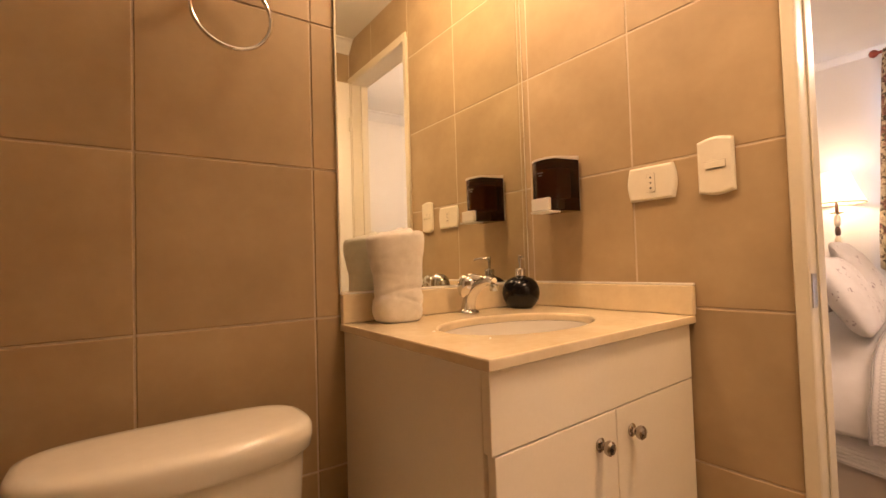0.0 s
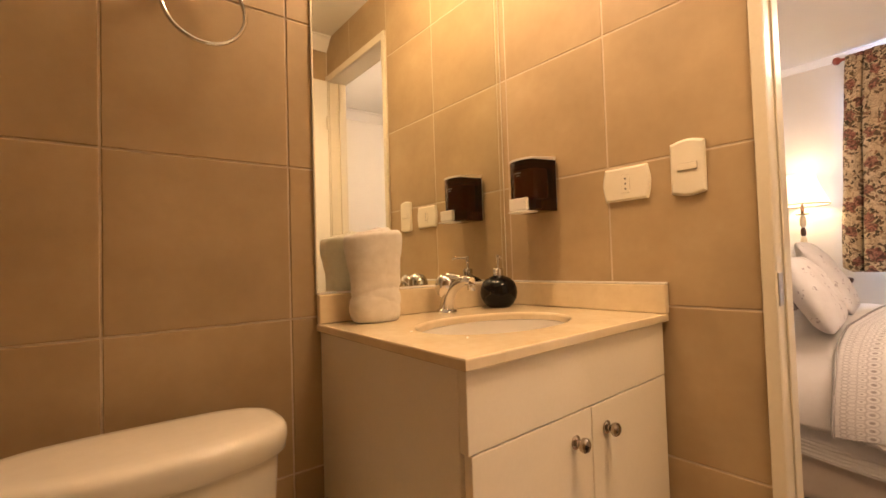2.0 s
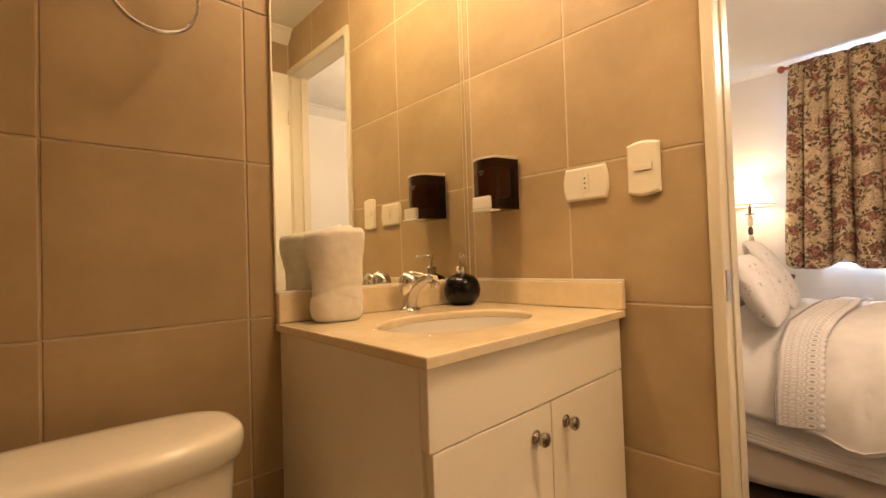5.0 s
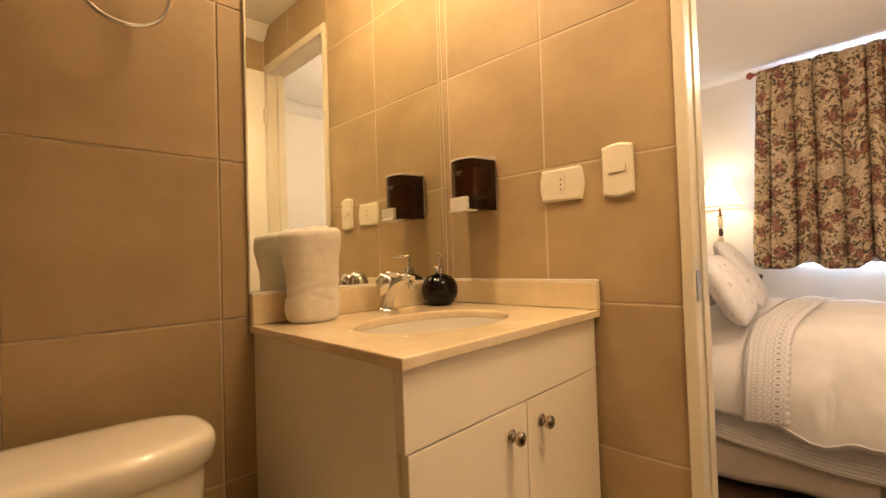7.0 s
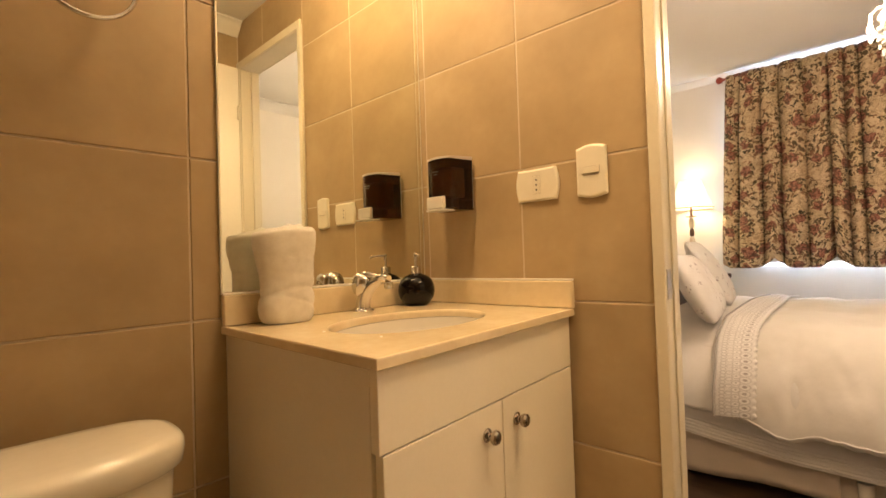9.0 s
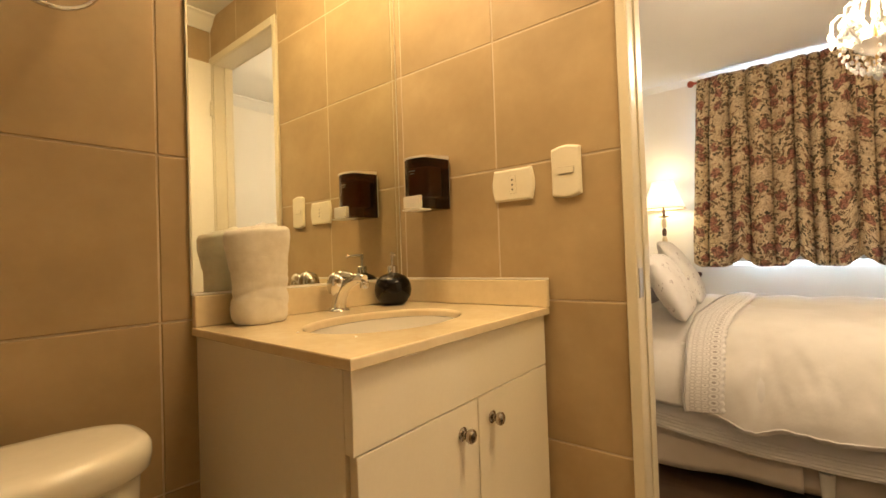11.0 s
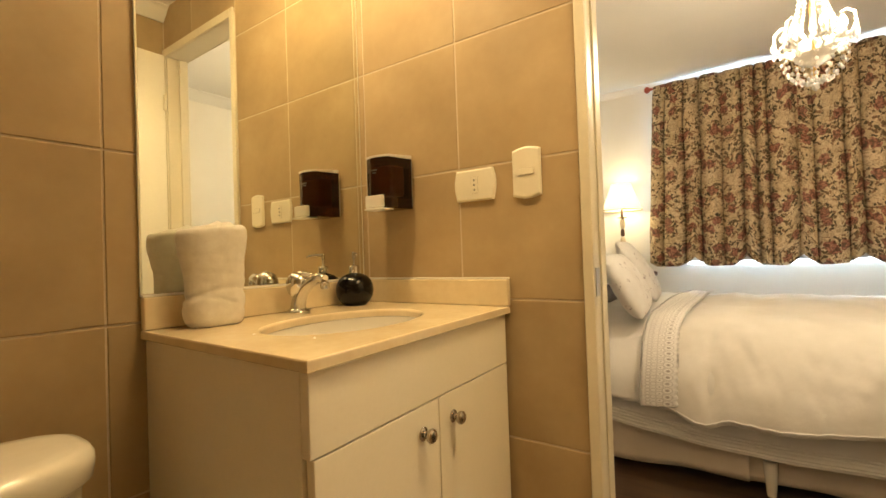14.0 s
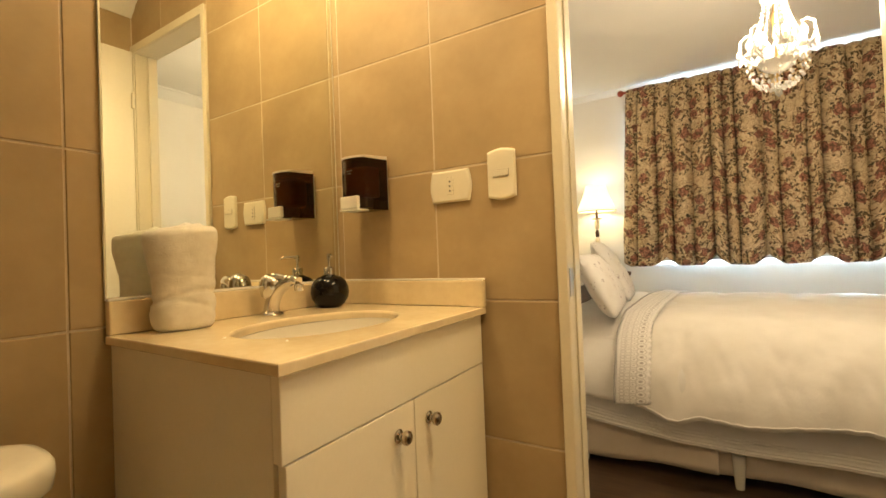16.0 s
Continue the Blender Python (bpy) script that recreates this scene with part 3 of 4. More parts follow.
counter = thing("vanity_counter", (-0.30, -0.25, ZC - SLAB), "cream marble vanity counter with raised backsplash edges", "countertop")
part("slab", skew(counter_slab()), M_MARBLE, counter, angle=18)
SPLASH = 0.9435
part("backsplash", box(bmesh.new(), (CX, -0.0195, ZC + 0.0003), (-0.0015, -0.0015, SPLASH), 0.003), M_MARBLE, counter)
part("side_splash", box(bmesh.new(), (-0.0185, CY - 0.003, ZC + 0.0003), (-0.0015, -0.0200, SPLASH), 0.003), M_MARBLE, counter)
# sealant and the specular line of the splash rims, both put in as white strips
part("rim_highlight_bead", box(bmesh.new(), (CX, -0.0150, SPLASH + 0.0002), (-0.0015, -0.0062, SPLASH + 0.0052), 0.0015), M_WHITE_PLASTIC, counter, "white sealant bead that also stands for the splash rim's highlight")
part("rim_highlight_bead", box(bmesh.new(), (-0.0085, CY - 0.002, SPLASH + 0.0002), (-0.0012, -0.0205, SPLASH + 0.005), 0.0015), M_WHITE_PLASTIC, counter, "white sealant bead that also stands for the splash rim's highlight")
# small specular glints on the marble, put in as pale raised spots
for sx, sy, turn in ((-0.533, -0.268, 25), (-0.512, -0.403, 40)):
    drop = lathe(bmesh.new(), [(0.0028, 0.0), (0.0026, 0.0006), (0.0015, 0.0012), (0.0004, 0.0014)], pose(sx, sy, ZC + 0.0001, 0, 0, turn), 12, 1.6, 0.7)
    solo("counter_glint", drop, M_WHITE_PLASTIC, "tiny pale spot standing for a glint on the marble counter", "drop", group="drops on the counter")

basin = thing("washbasin", (EX, EY, ZC - SLAB - 0.13), "white oval porcelain washbasin set under the counter", "washbasin")
bowl = lathe(bmesh.new(), [(1.10, -SLAB - 0.0008), (1.0, -SLAB - 0.0012), (0.985, -0.035), (0.95, -0.065), (0.86, -0.10), (0.68, -0.128), (0.40, -0.142), (0.13, -0.146), (0.11, -0.150), (0.14, -0.156), (0.45, -0.152), (0.74, -0.138), (0.94, -0.105), (1.03, -0.065), (1.08, -0.03)],
             pose(EX, EY, ZC), 64, EA, EB, caps=False)
part("bowl", skew(bowl), M_BASIN, basin, angle=60)
part("drain", lathe(bmesh.new(), [(0.018, 0), (0.021, 0.002), (0.019, 0.004), (0.008, 0.005)], pose(EX, EY, ZC - 0.146), 24), M_CHROME, basin, "chrome drain ring")

# faucet
FX, FY = -0.286, -0.066
faucet = thing("basin_mixer", (FX, FY, ZC), "chrome single-lever basin mixer on the counter", "faucet")
part("base", lathe(bmesh.new(), [(0.027, 0.0), (0.028, 0.003), (0.026, 0.007), (0.021, 0.010)], pose(FX, FY, ZC + 0.0004), 32), M_CHROME, faucet)
out = Vector((0.10, -0.995, 0)).normalized()
pts, rad = [], []
for u, r in ((0.0, 0.019), (0.12, 0.0175), (0.25, 0.0165), (0.4, 0.016), (0.55, 0.0155), (0.7, 0.0148), (0.85, 0.0138), (1.0, 0.0132)):
    a = u * 1.0
    pts.append(Vector((FX, FY, ZC + 0.009)) + out * (0.078 * a ** 1.7) + Vector((0, 0, 0.075 * math.sin(a * 1.45) ** 0.9)))
    rad.append(r)
pts.append(pts[-1] + out * 0.012 + Vector((0, 0, -0.004)))
rad.append(0.011)
spout = part("spout", tube(bmesh.new(), pts, rad, 22), M_CHROME, faucet, angle=60)
part("aerator", lathe(bmesh.new(), [(0.0095, 0), (0.0105, 0.002), (0.0105, 0.014), (0.009, 0.016)], pose(*(pts[-1] + Vector((0, 0, -0.021)))), 24), M_CHROME, spout)
cap_m = pose(FX - 0.002, FY - 0.002, ZC + 0.066, 24, 0, 0)
part("cartridge_cap", lathe(bmesh.new(), [(0.018, -0.022), (0.0255, -0.008), (0.0275, 0.006), (0.0262, 0.018), (0.020, 0.028), (0.009, 0.033)], cap_m, 32), M_CHROME, faucet, angle=60)
part("lever", tube(bmesh.new(), [cap_m @ Vector(p) for p in ((0, 0.008, 0.016), (0.002, -0.002, 0.028), (0.005, -0.016, 0.034), (0.008, -0.032, 0.040), (0.009, -0.040, 0.043))], [0.013, 0.012, 0.009, 0.006, 0.0035], 16), M_CHROME, faucet, angle=60)
part("marker_dot", lathe(bmesh.new(), [(0.0035, 0), (0.0035, 0.001), (0.001, 0.0016)], cap_m @ pose(-0.004, -0.0272, 0.006, 90), 12), M_RED, faucet, "small red temperature dot")

# black soap bottle
SX, SY = -0.1035, -0.0735
bottle = thing("soap_pump_bottle", (SX, SY, ZC), "round black glazed soap bottle with a chrome pump", "soap bottle")
part("body", lathe(bmesh.new(), [(0.030, 0.0), (0.033, 0.002), (0.040, 0.010), (0.0485, 0.024), (0.0515, 0.040), (0.0495, 0.056), (0.043, 0.070), (0.032, 0.080), (0.018, 0.0855), (0.014, 0.087)], pose(SX, SY, ZC + 0.0004), 48), M_BLACK, bottle, angle=60)
part("collar", lathe(bmesh.new(), [(0.0135, 0.0), (0.0145, 0.001), (0.0145, 0.019), (0.0125, 0.021), (0.006, 0.022)], pose(SX, SY, ZC + 0.087), 28), M_CHROME, bottle, "ribbed chrome collar")
part("pump_stem", lathe(bmesh.new(), [(0.0036, 0.0), (0.0036, 0.018), (0.0052, 0.020), (0.0056, 0.034), (0.0038, 0.037)], pose(SX, SY, ZC + 0.108), 20), M_CHROME, bottle)
part("nozzle", tube(bmesh.new(), [Vector((SX, SY, ZC + 0.139)) + Vector((-0.57, -0.82, 0)) * d + Vector((0, 0, h)) for d, h in ((0.0, 0.0), (0.02, 0.001), (0.042, 0.0), (0.048, -0.004))], [0.0046, 0.0038, 0.0032, 0.0026], 14), M_CHROME, bottle)

# folded towel standing on the counter
TX, TY = -0.494, -0.0705


def towel_body():
    bm = bmesh.new()
    rows = [(0.0, 0.047), (0.004, 0.053), (0.012, 0.0575), (0.025, 0.0605), (0.04, 0.0618), (0.052, 0.0610), (0.063, 0.0585), (0.074, 0.0580), (0.09, 0.0590), (0.105, 0.0605), (0.12, 0.0625), (0.135, 0.0645), (0.15, 0.066), (0.165, 0.0675), (0.180, 0.0690), (0.191, 0.0688), (0.197, 0.066), (0.2005, 0.060), (0.201, 0.053), (0.197, 0.049), (0.196, 0.046), (0.203, 0.042), (0.207, 0.036), (0.206, 0.029), (0.200, 0.026), (0.199, 0.023), (0.206, 0.018), (0.208, 0.011), (0.203, 0.004)]
    fine = []
    for (z0, r0), (z1, r1) in zip(rows, rows[1:]):
        n = 4 if z1 - z0 > 0.008 else 2
        fine += [(z0 + (z1 - z0) * q / n, r0 + (r1 - r0) * q / n) for q in range(n)]
    outs = []
    for z, r in fine + rows[-1:]:
        ring = []
        for i in range(96):
            a = 2 * math.pi * i / 96
            c, s = math.cos(a), math.sin(a)
            sq = (abs(c) ** 2.5 + abs(s) ** 2.5) ** (-1 / 2.5)
            k = 0.75 * sq + 0.25
            wob = 0.0045 * noise.noise((c * 1.3, s * 1.3, z * 16)) + 0.0012 * noise.noise((c * 3, s * 3, z * 70 + c * 2))
            for cz, ca, cp, cd in ((0.066, 0.010, 0.4, 0.0040), (0.046, 0.014, 1.9, 0.0022), (0.105, 0.006, 2.4, 0.0012), (0.140, 0.004, 0.9, 0.0012)):
                wob -= cd * math.exp(-((z - cz - ca * math.sin(a * 1.5 + cp)) / 0.0055) ** 2)
            rad = max(r * k + wob * min(1, r / 0.04), 0.003)
            lean = 0.016 * (z / 0.2 - 0.35)
            tilt = 0.006 * c if z > 0.18 else 0
            ring.append((TX + rad * 1.0 * c - lean * 0.25, TY + rad * 0.70 * s, ZC + 0.0006 + z + tilt))
        outs.append(ring)
    return stack(bm, outs)


towel = thing("rolled_towel", (TX, TY, ZC), "thick white terry towel rolled and standing on the counter", "towel")
part("roll", towel_body(), M_TOWEL, towel, angle=80)

# soap dispenser on the tiles
dispenser = thing("wall_soap_dispenser", (-0.002, -0.155, 1.135), "smoked brown and white soap dispenser fixed to the tiles", "soap dispenser")
DY0, DY1, DZ0, DZ1 = -0.2125, -0.0995, 1.1365, 1.273


def bowed(y0, y1, taper, x_side, x_mid, z0, z1, arch=0.0, n=14):
    """A tank whose sides draw in towards a bowed front; arch lifts the top towards the wall."""
    bm = bmesh.new()
    foot = []
    for i in range(n + 1):
        u = i / n
        foot.append((x_side + (x_mid - x_side) * math.sin(math.pi * u) ** 0.8, y0 + taper + (y1 - y0 - 2 * taper) * u))
    foot += [(-0.0115, y1), (-0.0115, y0)]
    low = [(x, y, z0) for x, y in foot]
    high = [(x, y, z1 + arch * (1 + x / 0.10)) for x, y in foot]
    return stack(bm, [low, high])


part("back_plate", box(bmesh.new(), (-0.011, DY0 + 0.006, DZ0 + 0.004), (-0.0006, DY1 - 0.006, DZ1 - 0.001), 0.003), M_WHITE_PLASTIC, dispenser)
part("tank", bowed(DY0, DY1, 0.017, -0.086, -0.098, DZ0, DZ1), M_SMOKE, dispenser, "smoked brown translucent tank")
part("lid", bowed(DY0 - 0.001, DY1 + 0.001, 0.017, -0.087, -0.100, DZ1 + 0.0004, DZ1 + 0.005, 0.006), M_WHITE_PLASTIC, dispenser, "white plastic lid")
part("soap_bag", box(bmesh.new(), (-0.070, DY0 + 0.024, DZ0 + 0.034), (-0.020, DY1 - 0.024, DZ1 - 0.020), 0.008, 3), M_AMBER, dispenser, "amber soap seen through the tank")
part("pump_block", box(bmesh.new(), (-0.070, -0.184, DZ0 + 0.006), (-0.045, -0.130, DZ0 + 0.030), 0.002), M_STEEL, dispenser, "grey pump block seen through the tank")
part("push_lever", box(bmesh.new(), (-0.112, -0.191, DZ0 + 0.001), (-0.0995, -0.131, DZ0 + 0.034), 0.003), M_WHITE_PLASTIC, dispenser, "white plastic push lever")
part("lever_lip", box(bmesh.new(), (-0.117, -0.197, DZ0 - 0.0045), (-0.072, -0.132, DZ0 - 0.0005), 0.0015), M_WHITE_PLASTIC, dispenser)
bars = bmesh.new()
box(bars, (-0.0995, -0.165, 1.238), (-0.0978, -0.145, 1.2405))
box(bars, (-0.0995, -0.161, 1.231), (-0.0978, -0.149, 1.2332))
part("emblem", bars, M_STEEL, dispenser, "small grey emblem bars")


def wall_plate(name, y0, y1, z0, z1, label, category, bulge_z):
    """A cambered plastic plate on the east wall."""
    ob = thing(name, (-0.001, (y0 + y1) / 2, z0), label, category)
    bm = bmesh.new()
    n, outs = 12, []
    for d, inset in ((0.0006, 0.0), (0.006, 0.0), (0.0085, 0.0015), (0.0098, 0.005)):
        ring = []
        a0, a1, b0, b1 = y0 + inset, y1 - inset, z0 + inset, z1 - inset
        if bulge_z:
            for i in range(n + 1):
                u = i / n
                ring.append((-d, a0 + (a1 - a0) * u, b0 - 0.007 * (math.sin(math.pi * u) - 0.6)))
            for i in range(n + 1):
                u = i / n
                ring.append((-d, a1 + (a0 - a1) * u, b1 + 0.007 * (math.sin(math.pi * u) - 0.6)))
        else:
            for i in range(n + 1):
                u = i / n
                ring.append((-d, a0 - 0.007 * (math.sin(math.pi * u) - 0.6), b1 + (b0 - b1) * u))
            for i in range(n + 1):
                u = i / n
                ring.append((-d, a1 + 0.007 * (math.sin(math.pi * u) - 0.6), b0 + (b1 - b0) * u))
        outs.append(ring)
    stack(bm, outs)
    part("plate", bm, M_PLASTIC, ob, angle=40)
    return ob


switch = wall_plate("light_switch", -0.5865, -0.5155, 1.135, 1.251, "ivory plastic light switch plate on the tiles", "light switch", True)
part("rocker_gap", box(bmesh.new(), (-0.0104, -0.5722, 1.1868), (-0.0100, -0.5318, 1.2027)), M_JOINT, switch, "dark joint round the rocker")
part("rocker", box(bmesh.new(), (-0.0128, -0.5715, 1.1875), (-0.0100, -0.5325, 1.2020), 0.0008), M_PLASTIC, switch, "ivory rocker")
socket = wall_plate("power_socket", -0.4660, -0.3525, 1.140, 1.219, "ivory plastic power socket plate with three holes", "power socket", False)
part("insert_gap", box(bmesh.new(), (-0.0103, -0.4209, 1.1577), (-0.0100, -0.4011, 1.2008)), M_JOINT, socket, "dark joint round the insert")
insert = part("insert", box(bmesh.new(), (-0.0112, -0.4205, 1.158), (-0.0100, -0.4015, 1.2005), 0.0005), M_PLASTIC, socket)
for z in (1.167, 1.179, 1.191):
    part("hole", lathe(bmesh.new(), [(0.0022, 0.0), (0.0022, 0.0012)], pose(-0.0108, -0.411, z, 0, -90), 12), M_HOLE, insert)

# towel ring
RX, RZ, RR = -0.830, 1.5125, 0.0735
ring_holder = thing("towel_ring", (RX, -0.002, 1.56), "chrome towel ring hanging from a wall bracket", "towel ring")
part("wall_rosette", lathe(bmesh.new(), [(0.026, 0.0), (0.027, 0.003), (0.022, 0.008), (0.012, 0.012)], pose(RX, -0.0006, RZ + RR + 0.006, 90), 32), M_CHROME, ring_holder)
part("bracket_arm", lathe(bmesh.new(), [(0.009, 0.0), (0.008, 0.014), (0.012, 0.020), (0.013, 0.030), (0.010, 0.036), (0.004, 0.038)], pose(RX, -0.012, RZ + RR + 0.006, 90), 24), M_CHROME, ring_holder)
part("ring", tube(bmesh.new(), [(RX + RR * math.sin(2 * math.pi * i / 72), -0.034 + 0.004 * math.cos(2 * math.pi * i / 72), RZ + RR * math.cos(2 * math.pi * i / 72)) for i in range(72)], 0.0042, 12, True), M_CHROME, ring_holder)

# toilet
OX = -0.943
LID_Z = 0.755


def tank_outline(half, front, back, z, rc=0.085):
    """D-shaped outline: straight at the wall, round front corners and a slightly bowed front."""
    pts_ = []
    for i in range(96):
        a = 2 * math.pi * i / 96
        c, s = math.cos(a), math.sin(a)
        if s >= 0:
            e = 3.6
            x = half * math.copysign(abs(c) ** (2 / e), c)
            y = back * s ** (2 / e)
        else:
            e = 2.7
            x = half * math.copysign(abs(c) ** (2 / e), c)
            y = -front * abs(s) ** (2 / e)
        pts_.append((OX + x, -0.166 + y, z))
    return pts_


toilet = thing("toilet", (OX, -0.30, 0.0), "ivory porcelain toilet with a rounded cistern lid", "toilet")
part("cistern", stack(bmesh.new(), [tank_outline(h, f, 0.088, z) for z, h, f in ((0.395, 0.155, 0.074), (0.40, 0.163, 0.080), (0.50, 0.173, 0.085), (0.62, 0.181, 0.090), (LID_Z - 0.050, 0.186, 0.094))]), M_PORCELAIN, toilet, angle=60)
part("cistern_lid", stack(bmesh.new(), [tank_outline(h, f, bk, z) for z, h, f, bk in ((LID_Z - 0.0495, 0.192, 0.099, 0.093), (LID_Z - 0.044, 0.198, 0.104, 0.097), (LID_Z - 0.025, 0.2005, 0.107, 0.099), (LID_Z - 0.013, 0.1995, 0.106, 0.099), (LID_Z - 0.005, 0.195, 0.101, 0.097), (LID_Z - 0.001, 0.183, 0.089, 0.088), (LID_Z, 0.162, 0.070, 0.070), (LID_Z + 0.001, 0.09, 0.035, 0.035))]), M_PORCELAIN, toilet, angle=60)
part("pedestal", lathe(bmesh.new(), [(0.62, 0.0), (0.60, 0.02), (0.52, 0.12), (0.58, 0.22), (0.82, 0.32), (0.98, 0.37), (1.0, 0.393)], pose(OX, -0.40, 0.0), 48, 0.185, 0.255), M_PORCELAIN, toilet, angle=60)
part("seat_lid", lathe(bmesh.new(), [(1.0, 0.0), (1.03, 0.006), (1.03, 0.024), (0.98, 0.034), (0.5, 0.038)], pose(OX, -0.485, 0.394), 48, 0.182, 0.235), M_PORCELAIN, toilet, angle=60)

# ceiling lamp of the bathroom
lamp_b = thing("bathroom_ceiling_lamp", (-0.30, -0.98, CEIL_BATH), "small round opal ceiling lamp, lit", "ceiling lamp")
part("ceiling_plate", lathe(bmesh.new(), [(0.06, 0), (0.06, -0.015), (0.05, -0.022)], pose(-0.30, -0.98, CEIL_BATH - 0.0005), 32), M_CHROME, lamp_b)
part("bulb", lathe(bmesh.new(), [(0.012, 0.0), (0.02, -0.008), (0.016, -0.02), (0.004, -0.026)], pose(-0.30, -0.98, CEIL_BATH - 0.023), 24), M_OPAL, lamp_b, "lit bulb")

# wall lamp above the mirror
lamp_v = thing("vanity_wall_lamp", (-0.42, 0.0, 2.0), "small chrome wall lamp with a lit opal globe above the mirror", "wall lamp")
part("wall_plate", lathe(bmesh.new(), [(0.04, 0.0), (0.041, 0.006), (0.03, 0.014)], pose(-0.42, -0.0008, 2.06, 90), 28), M_CHROME, lamp_v)
part("arm", tube(bmesh.new(), [(-0.42, -0.012, 2.06), (-0.42, -0.09, 2.095), (-0.42, -0.17, 2.10), (-0.42, -0.19, 2.09)], 0.007, 12), M_CHROME, lamp_v)
part("globe", lathe(bmesh.new(), [(0.012, 0.065), (0.030, 0.060), (0.042, 0.048), (0.045, 0.046)], pose(-0.42, -0.19, 2.03), 28), M_OPAL, lamp_v, "lit opal glass")

# ---- bedroom things ----
BED_X0, BED_X1, BED_TOP = 1.27, 2.68, 0.60
bed = thing("bed", (1.97, -1.2, 0.0), "double bed with white legs and a dark wooden headboard", "bed")
part("box_spring", box(bmesh.new(), (BED_X0 + 0.03, -2.10, 0.145), (BED_X1, -0.215, 0.36), 0.02), M_SKIRT, bed)
part("mattress", box(bmesh.new(), (BED_X0 + 0.02, -2.10, 0.361), (BED_X1, -0.215, BED_TOP - 0.005), 0.05, 4), M_SHEET, bed)
for x in (BED_X0 + 0.015, BED_X1 - 0.04):
    for y in (-0.34, -0.978, -1.98):
        part("leg", lathe(bmesh.new(), [(0.015, 0.0), (0.017, 0.004), (0.024, 0.10), (0.027, 0.1445)], pose(x, y, -0.011), 20), M_PORCELAIN, bed, "white tapered leg")
part("headboard", box(bmesh.new(), (BED_X0 + 0.03, -0.212, 0.1), (BED_X1, -0.180, 0.80), 0.006), M_DARKWOOD, bed)
for x in (BED_X0 + 0.01, 2.735):
    part("headboard_post", lathe(bmesh.new(), [(0.024, 0.0), (0.024, 0.70), (0.018, 0.72), (0.016, 0.76), (0.020, 0.80), (0.026, 0.815), (0.034, 0.825), (0.036, 0.84), (0.030, 0.848), (0.01, 0.852)], pose(x, -0.284, -0.011), 24), M_DARKWOOD, bed, "turned dark wooden post")


def ripple(a, b, c, amount):
    return amount * noise.noise((a, b, c))


def bed_profile(w, x_edge, top, drop, far):
    """Across the bed: w 0 is the near hem, w 1 the far side."""
    hang = top - drop
    if w < 0.5:
        k = w / 0.5 * math.pi / 2
        return x_edge + 0.36 * (1 - math.cos(k)), drop + hang * math.sin(k)
    k = (w - 0.5) / 0.5
    return x_edge + 0.36 + (far - x_edge - 0.36) * k, top + 0.022 * math.sin(k * math.pi)


def skirt_panel(y0, y1, phase):
    bm = bmesh.new()

    def f(u, v):
        y = y0 + (y1 - y0) * u
        pleat = 0.006 * math.sin(y * 17 + phase) + 0.010 * noise.noise((y * 5, phase, 0))
        z = 0.028 + 0.010 * math.sin(y * 6 + phase) * (1 - v) + 0.30 * v
        return (BED_X0 + 0.004 + pleat * (1 - 0.8 * v), y, z)
    return sheet(bm, f, 60, 10)


skirt = thing("bed_skirt", (BED_X0, -1.2, 0.03), "beige pleated bed skirt hanging to the floor", "bed skirt")
for y0, y1, ph in ((-0.20, -0.905, 0.0), (-0.885, -2.10, 2.0)):
    piece = part("skirt_panel", skirt_panel(y0, y1, ph), M_SKIRT, skirt)
    thicken(piece, 0.003)
    if ph:
        piece.location.x += 0.026

TRIM_RIBS = 5


def hem_sheet():
    bm = bmesh.new()

    def f(u, v):
        y = -0.20 - 1.92 * u
        low = 0.150 + 0.075 * max(0.0, 1 - (u / 0.42)) ** 1.4 + ripple(y * 2, 1, 0, 0.012)
        z = low + (0.50 - low) * v
        d = z - low
        rib = 0.0022 * math.sin(d / 0.07 * TRIM_RIBS * 2 * math.pi) if d < 0.07 else 0.0
        x = 1.238 + 0.010 * noise.noise((y * 6, z * 3, 4)) * (1 - v) + 0.03 * v + rib
        return (x, y, z)
    return sheet(bm, f, 90, 60)


thicken(solo("flat_sheet", hem_sheet(), M_SHEET, "white flat sheet with ribbed hem hanging over the bed side", "bed sheet"), 0.003)


def under_sheet():
    bm = bmesh.new()

    def f(u, v):
        y = -0.205 - 0.62 * u
        x, z = bed_profile(v, 1.190 + ripple(y * 5, v * 3, 8, 0.008), 0.672 + ripple(y * 4, v * 6, 2, 0.014), 0.335 - 0.02 * u + ripple(y * 3, 7, 0, 0.012), BED_X1 + 0.03)
        return (x, y, z + ripple(y * 12, v * 14, 2, 0.005))
    return sheet(bm, f, 46, 60)


thicken(solo("top_sheet", under_sheet(), M_SHEET, "rumpled white cotton sheet folded back below the pillows", "bed sheet"), 0.006)


